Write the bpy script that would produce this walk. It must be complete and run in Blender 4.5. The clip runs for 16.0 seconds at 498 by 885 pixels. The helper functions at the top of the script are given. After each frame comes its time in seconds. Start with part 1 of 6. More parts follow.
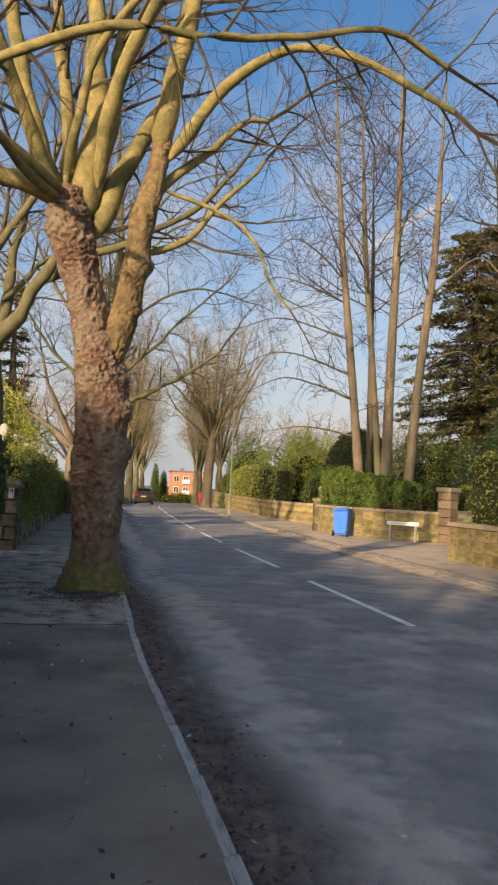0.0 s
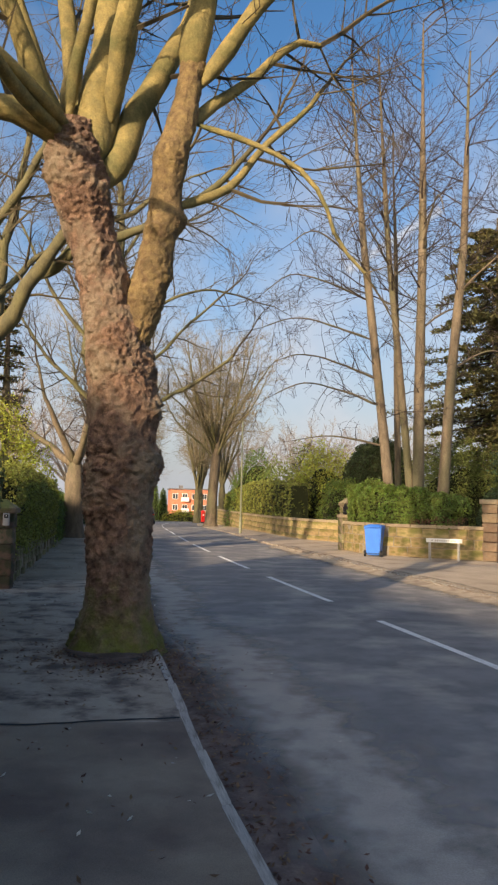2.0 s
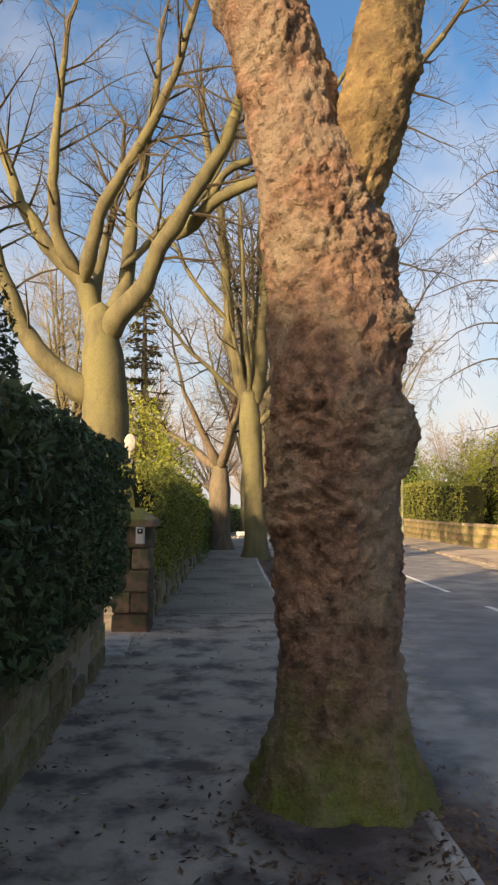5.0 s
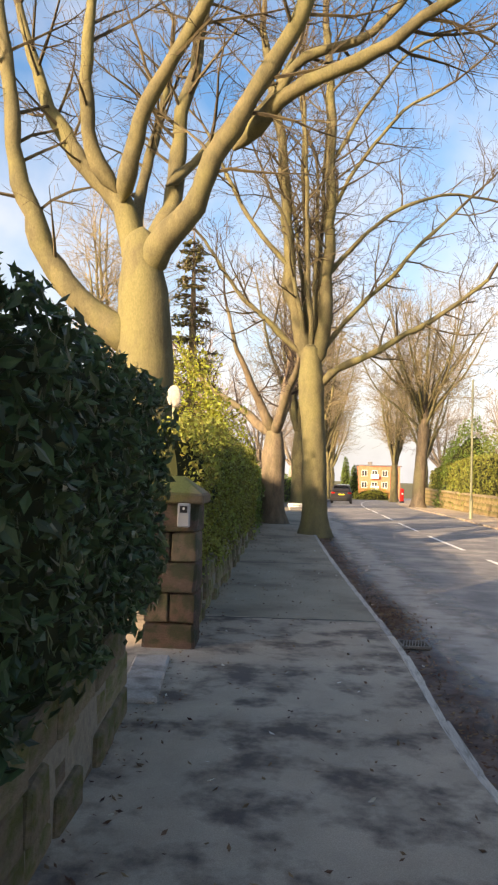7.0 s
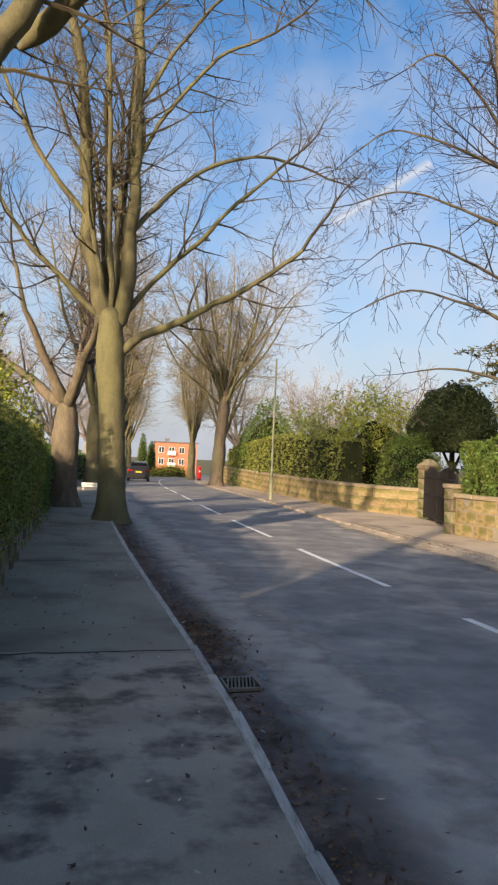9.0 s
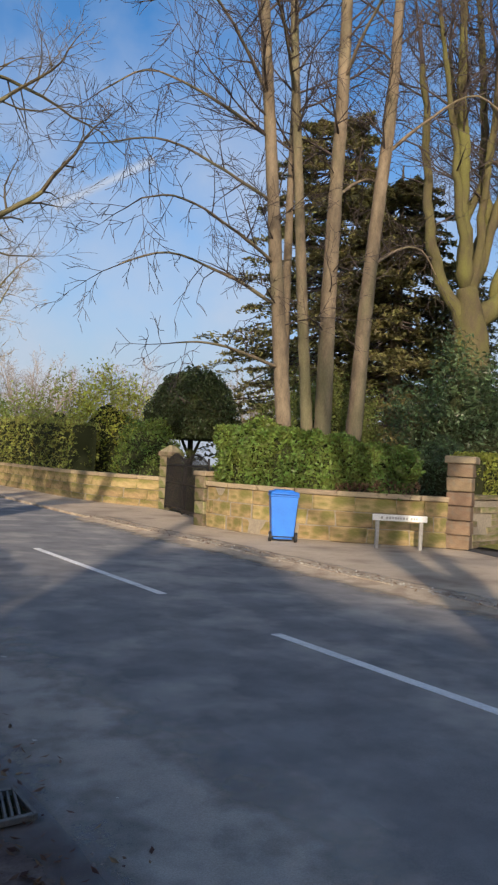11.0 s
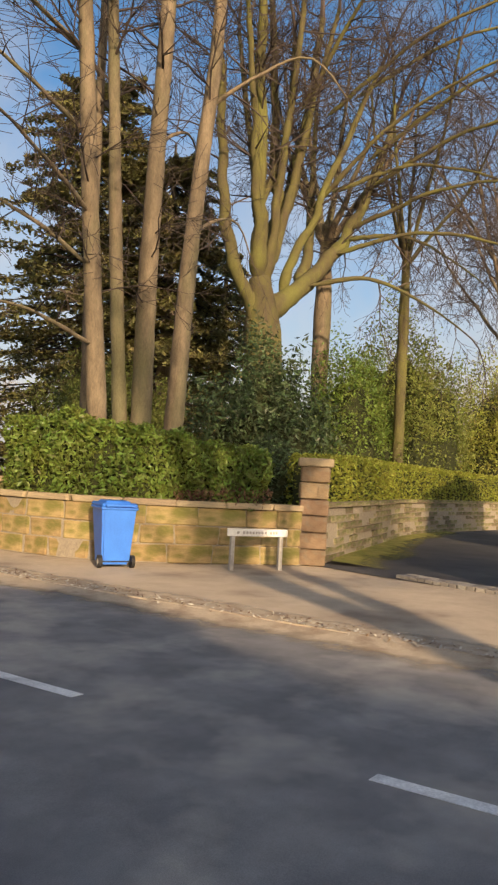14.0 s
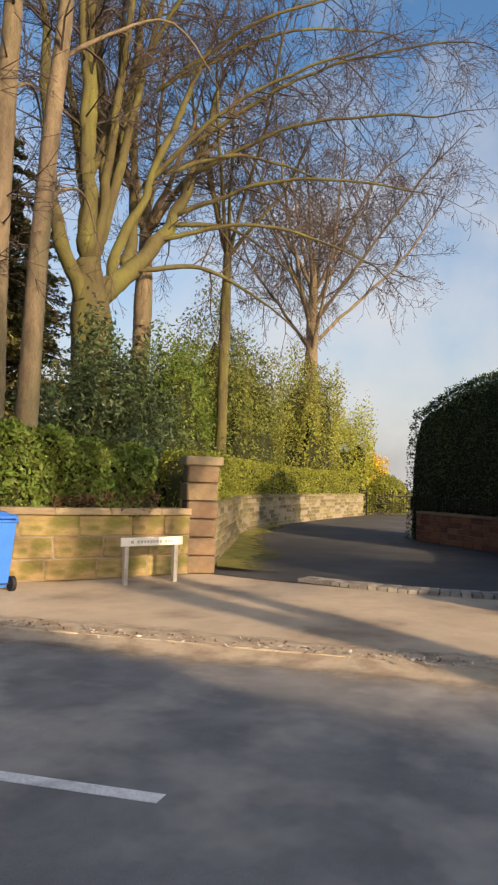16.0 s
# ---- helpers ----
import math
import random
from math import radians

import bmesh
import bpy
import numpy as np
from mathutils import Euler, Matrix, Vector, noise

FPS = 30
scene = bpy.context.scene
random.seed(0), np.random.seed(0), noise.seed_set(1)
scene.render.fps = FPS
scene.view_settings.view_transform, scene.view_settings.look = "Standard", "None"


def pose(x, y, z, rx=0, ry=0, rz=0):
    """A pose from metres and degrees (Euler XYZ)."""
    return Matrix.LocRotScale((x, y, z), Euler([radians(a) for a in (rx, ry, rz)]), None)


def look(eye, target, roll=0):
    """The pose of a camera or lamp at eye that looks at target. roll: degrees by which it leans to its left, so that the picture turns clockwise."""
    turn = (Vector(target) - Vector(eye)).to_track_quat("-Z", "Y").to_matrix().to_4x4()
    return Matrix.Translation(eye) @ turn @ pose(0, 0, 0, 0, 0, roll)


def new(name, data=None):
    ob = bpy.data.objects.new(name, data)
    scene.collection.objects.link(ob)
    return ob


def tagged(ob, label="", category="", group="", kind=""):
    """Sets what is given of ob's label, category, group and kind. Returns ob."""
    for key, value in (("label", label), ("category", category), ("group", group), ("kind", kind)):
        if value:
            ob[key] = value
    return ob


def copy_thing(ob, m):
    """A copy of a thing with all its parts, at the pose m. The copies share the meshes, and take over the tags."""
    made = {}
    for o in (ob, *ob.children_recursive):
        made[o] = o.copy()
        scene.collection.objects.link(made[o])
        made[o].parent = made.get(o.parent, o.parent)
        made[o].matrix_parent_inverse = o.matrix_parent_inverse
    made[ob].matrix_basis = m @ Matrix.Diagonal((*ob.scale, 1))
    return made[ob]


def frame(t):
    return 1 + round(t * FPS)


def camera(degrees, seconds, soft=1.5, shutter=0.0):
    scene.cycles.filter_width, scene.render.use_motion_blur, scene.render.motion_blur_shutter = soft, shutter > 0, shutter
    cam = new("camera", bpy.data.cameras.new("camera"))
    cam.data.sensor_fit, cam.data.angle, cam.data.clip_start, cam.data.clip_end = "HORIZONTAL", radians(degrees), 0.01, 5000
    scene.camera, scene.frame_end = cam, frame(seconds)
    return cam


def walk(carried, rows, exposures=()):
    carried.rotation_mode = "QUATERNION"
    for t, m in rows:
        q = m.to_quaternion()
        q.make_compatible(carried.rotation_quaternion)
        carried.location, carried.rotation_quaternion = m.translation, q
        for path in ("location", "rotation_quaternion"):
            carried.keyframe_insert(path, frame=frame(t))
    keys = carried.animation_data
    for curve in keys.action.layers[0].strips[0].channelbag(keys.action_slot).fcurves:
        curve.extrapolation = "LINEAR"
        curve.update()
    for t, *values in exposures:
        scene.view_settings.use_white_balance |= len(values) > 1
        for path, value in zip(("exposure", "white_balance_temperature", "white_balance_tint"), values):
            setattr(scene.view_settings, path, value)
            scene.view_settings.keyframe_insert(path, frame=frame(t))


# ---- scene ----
cam = camera(37.0, 16.0, 2.3)

PATH = [
    (0, (0.646, 0.471, 1.699), (0.871, 2.454, 1.82), 2.8),
    (0.5, (0.545, 1.243, 1.708), (0.759, 3.228, 1.825), 3.0),
    (1, (0.399, 1.881, 1.715), (0.611, 3.867, 1.83), 2.6),
    (1.5, (0.287, 2.623, 1.712), (0.509, 4.607, 1.839), 2.1),
    (2, (0.123, 3.276, 1.719), (0.358, 5.256, 1.883), 1.4),
    (2.5, (0.068, 3.959, 1.73), (0.31, 5.932, 1.954), 0.9),
    (3, (-0.082, 4.688, 1.781), (0.138, 6.655, 2.066), 0.6),
    (3.5, (-0.18, 5.387, 1.748), (0.0, 7.354, 2.058), 0.3),
    (4, (-0.299, 6.067, 1.727), (-0.188, 8.041, 2.026), 0.1),
    (4.5, (-0.431, 6.777, 1.722), (-0.418, 8.762, 1.965), 0.1),
    (5, (-0.557, 7.5, 1.705), (-0.685, 9.489, 1.879), 0.3),
    (5.2, (-0.658, 7.769, 1.668), (-0.842, 9.755, 1.817), 0.3),
    (7.3, (-1.191, 10.662, 1.723), (-1.441, 12.644, 1.811), 1.7),
    (7.5, (-1.225, 10.848, 1.715), (-1.436, 12.835, 1.804), 1.7),
    (8, (-1.274, 11.414, 1.78), (-1.325, 13.412, 1.863), 1.9),
    (8.5, (-1.251, 11.925, 1.859), (-1.135, 13.921, 1.929), 2.3),
    (9, (-1.263, 12.37, 1.827), (-0.97, 14.348, 1.871), 2.5),
    (9.5, (-1.195, 12.971, 1.73), (-0.721, 14.914, 1.751), 2.5),
    (10, (-1.178, 13.646, 1.65), (-0.5, 15.527, 1.666), 2.7),
    (10.2, (-1.165, 13.885, 1.628), (-0.421, 15.742, 1.653), 3.1),
    (12.3, (-1.093, 16.765, 1.588), (0.194, 18.295, 1.65), 2.2),
    (12.5, (-1.088, 17.047, 1.582), (0.221, 18.558, 1.64), 2.4),
    (13, (-1.077, 17.744, 1.598), (0.31, 19.184, 1.663), 2.7),
    (13.5, (-1.064, 18.401, 1.576), (0.417, 19.743, 1.656), 3.0),
    (14, (-0.986, 19.055, 1.582), (0.597, 20.272, 1.681), 3.2),
    (14.5, (-0.961, 19.681, 1.583), (0.718, 20.762, 1.698), 3.2),
    (15, (-0.917, 20.319, 1.594), (0.845, 21.258, 1.713), 2.9),
    (15.5, (-0.93, 20.953, 1.581), (0.895, 21.761, 1.699), 2.3),
    (16, (-0.982, 21.487, 1.627), (0.898, 22.16, 1.734), 1.9),
]
walk(cam, [(t, look(eye, target, roll)) for t, eye, target, roll in PATH], [(0, 0.33, 7050, 13), (3.5, 0.33, 6700, 12), (5, 0.68, 7800, 15), (7.5, 1.15, 7800, 15), (8.6, 0.65, 7000, 13), (10, 0.15, 6000, 11), (12.5, 0.22, 6700, 12), (14, 0.38, 7600, 14), (16, 0.5, 7500, 14)])

# ---- world, sun, exposure ----
SUN_EL, SUN_AZ = radians(17), math.atan2(-0.56, -0.83)
world = bpy.data.worlds.new("world")
scene.world = world
world.use_nodes = True
wn = world.node_tree.nodes
sky = wn.new("ShaderNodeTexSky")
sky.sky_type, sky.sun_disc = "NISHITA", False
sky.sun_elevation, sky.sun_rotation = SUN_EL, SUN_AZ
sky.air_density, sky.dust_density, sky.ozone_density = 1.0, 4.0, 2.8
wn["Background"].inputs["Strength"].default_value = 0.15
deep = wn.new("ShaderNodeHueSaturation")
deep.inputs["Saturation"].default_value, deep.inputs["Value"].default_value = 1.24, 1.15
world.node_tree.links.new(sky.outputs[0], deep.inputs["Color"])
world.node_tree.links.new(deep.outputs[0], wn["Background"].inputs["Color"])
sun_data = bpy.data.lights.new("sun", "SUN")
sun_data.energy, sun_data.angle, sun_data.color = 5.0, radians(1.0), (1.0, 0.80, 0.56)
sun = new("sun", sun_data)
to_sun = Vector((math.sin(SUN_AZ) * math.cos(SUN_EL), math.cos(SUN_AZ) * math.cos(SUN_EL), math.sin(SUN_EL)))
sun.matrix_world = look(to_sun * 60, (0, 0, 0))

# ---- plan of the street: centre line, ground height ----


def centre(y):
    """x of the road's centre line."""
    if y < 18:
        return 3.09 - 0.112 * (y - 18)
    if y < 65:
        u = y - 18
        return 3.09 - 0.112 * (u - u * u / 94)
    return 0.458 + 0.0012 * (y - 65) ** 2 * (1 if y < 120 else 0) + (0.0012 * 55 ** 2 + 0.13 * (y - 120) if y >= 120 else 0)


def gz(y):
    """Height of the road: level at first, then falling gently."""
    u = max(0.0, min(y, 260) - 45)
    return -0.0195 * u * u / (u + 8) if u > 0 else 0.0


def kerb_l(y):
    return centre(y) - 3.55 - 0.16 * math.exp(-((y - 14.8) / 2.2) ** 2) - 0.09 * math.exp(-((y - 7.8) / 2.6) ** 2)


def kerb_r(y):
    return centre(y) + 3.42


# ---- materials ----


def mat(name, a, b, scale=8.0, rough=0.85, bump=0.3, fine=90.0, spec=0.3, metal=0.0, c=None, big=0.6, rand=0.0, dist=0.01, stretch=(1, 1, 1), low=None, cover=0.57):
    """A surface of colours a and b mixed by noise at two scales, with relief; c: a third, in large patches; rand:
    variation from piece to piece.
    """
    m = bpy.data.materials.new(name)
    m.use_nodes = True
    n, l = m.node_tree.nodes, m.node_tree.links
    bs = n["Principled BSDF"]
    co = n.new("ShaderNodeTexCoord")
    mp = n.new("ShaderNodeMapping")
    mp.inputs["Scale"].default_value = stretch
    l.new(co.outputs["Object"], mp.inputs["Vector"])

    def nz(s, d, r=0.6):
        t = n.new("ShaderNodeTexNoise")
        t.inputs["Scale"].default_value, t.inputs["Detail"].default_value, t.inputs["Roughness"].default_value = s, d, r
        l.new(mp.outputs[0], t.inputs["Vector"])
        return t.outputs["Fac"]

    def ramp(v, lo, hi):
        t = n.new("ShaderNodeMapRange")
        t.inputs["From Min"].default_value, t.inputs["From Max"].default_value = lo, hi
        l.new(v, t.inputs["Value"])
        return t.outputs[0]

    def mix(f, x, y):
        t = n.new("ShaderNodeMix")
        t.data_type = "RGBA"
        for s, v in ((0, f), (6, x), (7, y)):
            if isinstance(v, (tuple, list)):
                t.inputs[s].default_value = (*v, 1)
            elif isinstance(v, float):
                t.inputs[s].default_value = v
            else:
                l.new(v, t.inputs[s])
        return t.outputs[2]

    col = mix(ramp(nz(scale, 6), 0.35, 0.65), a, b)
    if c:
        col = mix(ramp(nz(big, 4), cover - 0.09, cover + 0.09), col, c)
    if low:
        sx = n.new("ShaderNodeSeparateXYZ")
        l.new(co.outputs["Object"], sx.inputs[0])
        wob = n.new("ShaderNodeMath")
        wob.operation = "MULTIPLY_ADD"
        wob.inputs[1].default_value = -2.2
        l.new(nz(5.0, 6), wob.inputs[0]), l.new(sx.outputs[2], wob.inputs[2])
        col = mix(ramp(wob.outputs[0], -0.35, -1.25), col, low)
    grain = nz(fine, 3, 0.7)
    hs = n.new("ShaderNodeHueSaturation")
    l.new(col, hs.inputs["Color"])
    v = ramp(grain, 0.2, 0.8)
    t = n.new("ShaderNodeMapRange")
    t.inputs["To Min"].default_value, t.inputs["To Max"].default_value = 0.72, 1.28
    l.new(v, t.inputs["Value"])
    val = t.outputs[0]
    if rand:
        oi, gi = n.new("ShaderNodeObjectInfo"), n.new("ShaderNodeNewGeometry")
        ad = n.new("ShaderNodeMath")
        ad.operation = "ADD"
        l.new(oi.outputs["Random"], ad.inputs[0]), l.new(gi.outputs["Random Per Island"], ad.inputs[1])
        fr = n.new("ShaderNodeMath")
        fr.operation = "FRACT"
        l.new(ad.outputs[0], fr.inputs[0])
        r = n.new("ShaderNodeMapRange")
        r.inputs["To Min"].default_value, r.inputs["To Max"].default_value = 1 - rand, 1 + rand
        l.new(fr.outputs[0], r.inputs["Value"])
        mu = n.new("ShaderNodeMath")
        mu.operation = "MULTIPLY"
        l.new(val, mu.inputs[0]), l.new(r.outputs[0], mu.inputs[1])
        val = mu.outputs[0]
        h = n.new("ShaderNodeMapRange")
        h.inputs["To Min"].default_value, h.inputs["To Max"].default_value = 0.5 - 0.06 * rand, 0.5 + 0.05 * rand
        l.new(fr.outputs[0], h.inputs["Value"])
        l.new(h.outputs[0], hs.inputs["Hue"])
    l.new(val, hs.inputs["Value"])
    l.new(hs.outputs[0], bs.inputs["Base Color"])
    bs.inputs["Roughness"].default_value, bs.inputs["Metallic"].default_value = rough, metal
    bs.inputs["Specular IOR Level"].default_value = spec
    if bump:
        ad = n.new("ShaderNodeMath")
        ad.operation = "MULTIPLY_ADD"
        ad.inputs[1].default_value = 0.35
        l.new(grain, ad.inputs[0]), l.new(nz(scale * 2.5, 5), ad.inputs[2])
        bp = n.new("ShaderNodeBump")
        bp.inputs["Strength"].default_value, bp.inputs["Distance"].default_value = bump, dist
        l.new(ad.outputs[0], bp.inputs["Height"])
        l.new(bp.outputs[0], bs.inputs["Normal"])
    return m


def plain(name, colour, rough=0.5, metal=0.0, spec=0.5, coat=0.0):
    m = bpy.data.materials.new(name)
    m.use_nodes = True
    bs = m.node_tree.nodes["Principled BSDF"]
    bs.inputs["Base Color"].default_value = (*colour, 1)
    bs.inputs["Roughness"].default_value, bs.inputs["Metallic"].default_value = rough, metal
    bs.inputs["Specular IOR Level"].default_value, bs.inputs["Coat Weight"].default_value = spec, coat
    return m


def leafy(name, a, b, rand=0.5, rough=0.5, through_light=0.4):
    """A leaf: the surface above, and light that passes through the blade."""
    m = mat(name, a, b, scale=1.3, rough=rough, bump=0, fine=14, spec=0.35, rand=rand)
    n, l = m.node_tree.nodes, m.node_tree.links
    bs, out = n["Principled BSDF"], n["Material Output"]
    tr, mx = n.new("ShaderNodeBsdfTranslucent"), n.new("ShaderNodeMixShader")
    l.new(bs.inputs["Base Color"].links[0].from_socket, tr.inputs["Color"])
    mx.inputs[0].default_value = through_light
    l.new(bs.outputs[0], mx.inputs[1]), l.new(tr.outputs[0], mx.inputs[2]), l.new(mx.outputs[0], out.inputs["Surface"])
    return m


# Pale patches c: dust, and dappled sunlight put into the colour.
ASPHALT = mat("asphalt", (0.175, 0.17, 0.17), (0.26, 0.252, 0.247), scale=1.7, rough=0.88, bump=0.4, fine=160, c=(0.40, 0.37, 0.33), big=0.8, cover=0.575, dist=0.006)
FOOTWAY = mat("footway_tarmac", (0.37, 0.305, 0.235), (0.46, 0.385, 0.30), scale=2.2, rough=0.9, bump=0.5, fine=150, c=(0.14, 0.112, 0.095), big=2.8, cover=0.56, dist=0.008)
FOOTWAY_OLD = mat("old_footway_tarmac", (0.25, 0.20, 0.15), (0.32, 0.26, 0.195), scale=2.0, rough=0.9, bump=0.5, fine=150, c=(0.17, 0.13, 0.105), big=0.9, cover=0.56, dist=0.008)
FOOTWAY_MEND = mat("mended_footway_tarmac", (0.30, 0.26, 0.195), (0.36, 0.31, 0.235), scale=1.5, rough=0.9, bump=0.45, fine=170, c=(0.20, 0.17, 0.13), big=0.8, cover=0.58, dist=0.008)
PAVE_R = mat("worn_sandy_tarmac", (0.45, 0.365, 0.265), (0.58, 0.475, 0.35), scale=1.6, rough=0.92, bump=0.5, fine=120, c=(0.30, 0.23, 0.17), big=0.8, cover=0.58, dist=0.008)
KERBSTONE = mat("kerb_stone", (0.46, 0.42, 0.37), (0.60, 0.55, 0.49), scale=6, rough=0.85, bump=0.6, fine=60, c=(0.26, 0.23, 0.19), big=3.5, rand=0.18)
KERB_FAR = mat("sandy_kerb_stone", (0.40, 0.33, 0.25), (0.50, 0.42, 0.32), scale=5, rough=0.9, bump=0.5, fine=60, c=(0.28, 0.22, 0.16), big=1.5, rand=0.12)
SETT = mat("granite_sett", (0.24, 0.22, 0.19), (0.34, 0.31, 0.27), scale=9, rough=0.8, bump=0.5, rand=0.35)
LINE = mat("road_paint", (0.86, 0.86, 0.84), (0.78, 0.78, 0.77), scale=5, rough=0.7, bump=0.2, fine=60, c=(0.58, 0.58, 0.57), big=2.5)
SOIL = mat("gutter_dirt", (0.15, 0.105, 0.09), (0.26, 0.19, 0.155), scale=9, rough=0.95, bump=0.8, fine=60, c=(0.09, 0.065, 0.055), big=2.0, dist=0.02)
SAND = mat("trodden_sand", (0.46, 0.375, 0.27), (0.57, 0.47, 0.345), scale=4, rough=0.95, bump=0.7, fine=90, c=(0.33, 0.25, 0.18), big=2.5, dist=0.012)
DUST = mat("pale_road_dust", (0.40, 0.36, 0.31), (0.50, 0.45, 0.39), scale=3, rough=0.95, bump=0.3, fine=120)
GROUND = mat("garden_ground", (0.10, 0.11, 0.045), (0.17, 0.14, 0.07), scale=2, rough=0.95, bump=0.8, fine=40, dist=0.03)
MOSSGRASS = mat("mossy_verge", (0.16, 0.17, 0.03), (0.28, 0.24, 0.07), scale=3, rough=0.95, bump=0.8, fine=60, dist=0.02)
SANDSTONE = mat("yellow_sandstone", (0.37, 0.275, 0.135), (0.27, 0.195, 0.095), scale=3.5, rough=0.92, bump=0.6, fine=60, c=(0.16, 0.15, 0.045), big=1.2, cover=0.55, rand=0.13, dist=0.015)
COPING = mat("coping_stone", (0.36, 0.28, 0.18), (0.26, 0.21, 0.14), scale=5, rough=0.92, bump=0.5, fine=60, rand=0.12, dist=0.012)
REDSTONE = mat("red_sandstone", (0.20, 0.135, 0.085), (0.26, 0.185, 0.115), scale=5, rough=0.9, bump=0.5, fine=60, c=(0.22, 0.18, 0.13), big=3.0, rand=0.2, dist=0.012)
GREYSTONE = mat("weathered_stone", (0.19, 0.15, 0.10), (0.27, 0.22, 0.145), scale=5, rough=0.92, bump=0.7, fine=60, c=(0.12, 0.13, 0.042), big=1.6, cover=0.52, rand=0.3, dist=0.02)
PIERSTONE = mat("sooty_red_stone", (0.135, 0.10, 0.08), (0.21, 0.15, 0.118), scale=5, rough=0.92, bump=0.8, fine=50, c=(0.075, 0.08, 0.05), big=2.6, cover=0.49, rand=0.4, dist=0.02)
BRICK = mat("dark_red_brick", (0.16, 0.065, 0.045), (0.22, 0.10, 0.07), scale=12, rough=0.9, bump=0.4, rand=0.25)
FARBRICK = mat("far_red_brick", (0.50, 0.16, 0.09), (0.58, 0.22, 0.13), scale=3, rough=0.9, bump=0.1)
MORTAR = mat("mortar", (0.22, 0.19, 0.15), (0.30, 0.26, 0.20), scale=20, rough=0.95, bump=0.4)
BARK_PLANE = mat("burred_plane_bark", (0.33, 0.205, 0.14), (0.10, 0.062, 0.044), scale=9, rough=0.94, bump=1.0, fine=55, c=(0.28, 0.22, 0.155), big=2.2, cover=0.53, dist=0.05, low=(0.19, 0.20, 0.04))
BARK_FORK = mat("mossy_burred_bark", (0.31, 0.225, 0.10), (0.16, 0.105, 0.06), scale=11, rough=0.94, bump=1.0, fine=50, c=(0.13, 0.095, 0.05), big=2.4, cover=0.54, dist=0.04)
BARK_LIMB = mat("ochre_limb_bark", (0.33, 0.26, 0.10), (0.19, 0.16, 0.07), scale=6, rough=0.9, bump=0.9, fine=40, c=(0.13, 0.125, 0.05), big=2.0, dist=0.02)
BARK_GREY = mat("smooth_tan_bark", (0.16, 0.14, 0.075), (0.095, 0.086, 0.05), scale=4, rough=0.9, bump=0.7, fine=40, c=(0.165, 0.152, 0.07), big=1.1, cover=0.54, dist=0.02, stretch=(1, 1, 0.45))
BARK_LIME = mat("brown_lime_bark", (0.20, 0.158, 0.11), (0.12, 0.094, 0.066), scale=6, rough=0.9, bump=0.8, fine=40, c=(0.13, 0.12, 0.07), big=0.9, dist=0.02, stretch=(1, 1, 0.3))
BARK_MOSS = mat("moss_green_bark", (0.095, 0.088, 0.034), (0.075, 0.06, 0.036), scale=4, rough=0.92, bump=0.7, fine=40, c=(0.12, 0.12, 0.036), big=0.9, dist=0.02, stretch=(1, 1, 0.4))
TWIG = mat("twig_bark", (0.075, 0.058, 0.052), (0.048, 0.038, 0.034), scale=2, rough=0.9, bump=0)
# Paler copy of the twig bark: sunlight on far crowns is put in.
TWIG_SUNLIT = mat("twig_bark_with_sunlight", (0.25, 0.205, 0.12), (0.16, 0.13, 0.085), scale=2, rough=0.9, bump=0)
TWIG_OLIVE = mat("olive_twig_bark", (0.12, 0.098, 0.055), (0.065, 0.052, 0.036), scale=2, rough=0.9, bump=0)
LEAF_DARK = leafy("dark_holly_leaf", (0.052, 0.085, 0.040), (0.10, 0.14, 0.062), rand=0.55, rough=0.36)
LEAF_LAUREL = leafy("laurel_leaf", (0.10, 0.165, 0.035), (0.18, 0.235, 0.05), rand=0.5, rough=0.4)
LEAF_PRIVET = leafy("privet_leaf", (0.20, 0.225, 0.045), (0.30, 0.305, 0.07), rand=0.55, rough=0.45)
LEAF_CLIP = leafy("clipped_yew_leaf", (0.22, 0.25, 0.04), (0.31, 0.33, 0.06), rand=0.4, rough=0.6)
LEAF_YELLOW = leafy("yellow_green_leaf", (0.25, 0.285, 0.04), (0.36, 0.37, 0.06), rand=0.5, rough=0.45)
LEAF_OLIVE = leafy("olive_leaf", (0.13, 0.16, 0.04), (0.215, 0.24, 0.06), rand=0.45, rough=0.6)
LEAF_NEEDLE = leafy("conifer_needle", (0.13, 0.13, 0.05), (0.21, 0.185, 0.075), rand=0.5, rough=0.6)
LEAF_BLACK = leafy("topiary_leaf", (0.034, 0.052, 0.020), (0.065, 0.085, 0.032), rand=0.5, rough=0.4)
FLOWER = leafy("forsythia_flower", (0.60, 0.40, 0.02), (0.70, 0.50, 0.03), rand=0.2)
# Near-black: shade inside hedges, bushes and the gully is put into the colour.
CORE = plain("painted_inner_shade", (0.03, 0.035, 0.016), 0.95, spec=0.1)
LITTER = leafy("dead_leaf", (0.13, 0.07, 0.045), (0.24, 0.15, 0.09), rand=0.5, rough=0.8)
PALE = leafy("pale_litter", (0.5, 0.47, 0.40), (0.65, 0.62, 0.55), rand=0.3, rough=0.7)
BLUE = mat("blue_bin_plastic", (0.03, 0.16, 0.60), (0.035, 0.19, 0.68), scale=4, rough=0.45, bump=0.08, spec=0.4)
BLACKP = plain("black_rubber", (0.012, 0.012, 0.013), 0.7)
WHITE = mat("white_sign_enamel", (0.80, 0.79, 0.76), (0.70, 0.69, 0.66), scale=6, rough=0.5, bump=0.05)
POSTGREY = mat("concrete_post", (0.42, 0.40, 0.37), (0.33, 0.31, 0.28), scale=12, rough=0.85, bump=0.3)
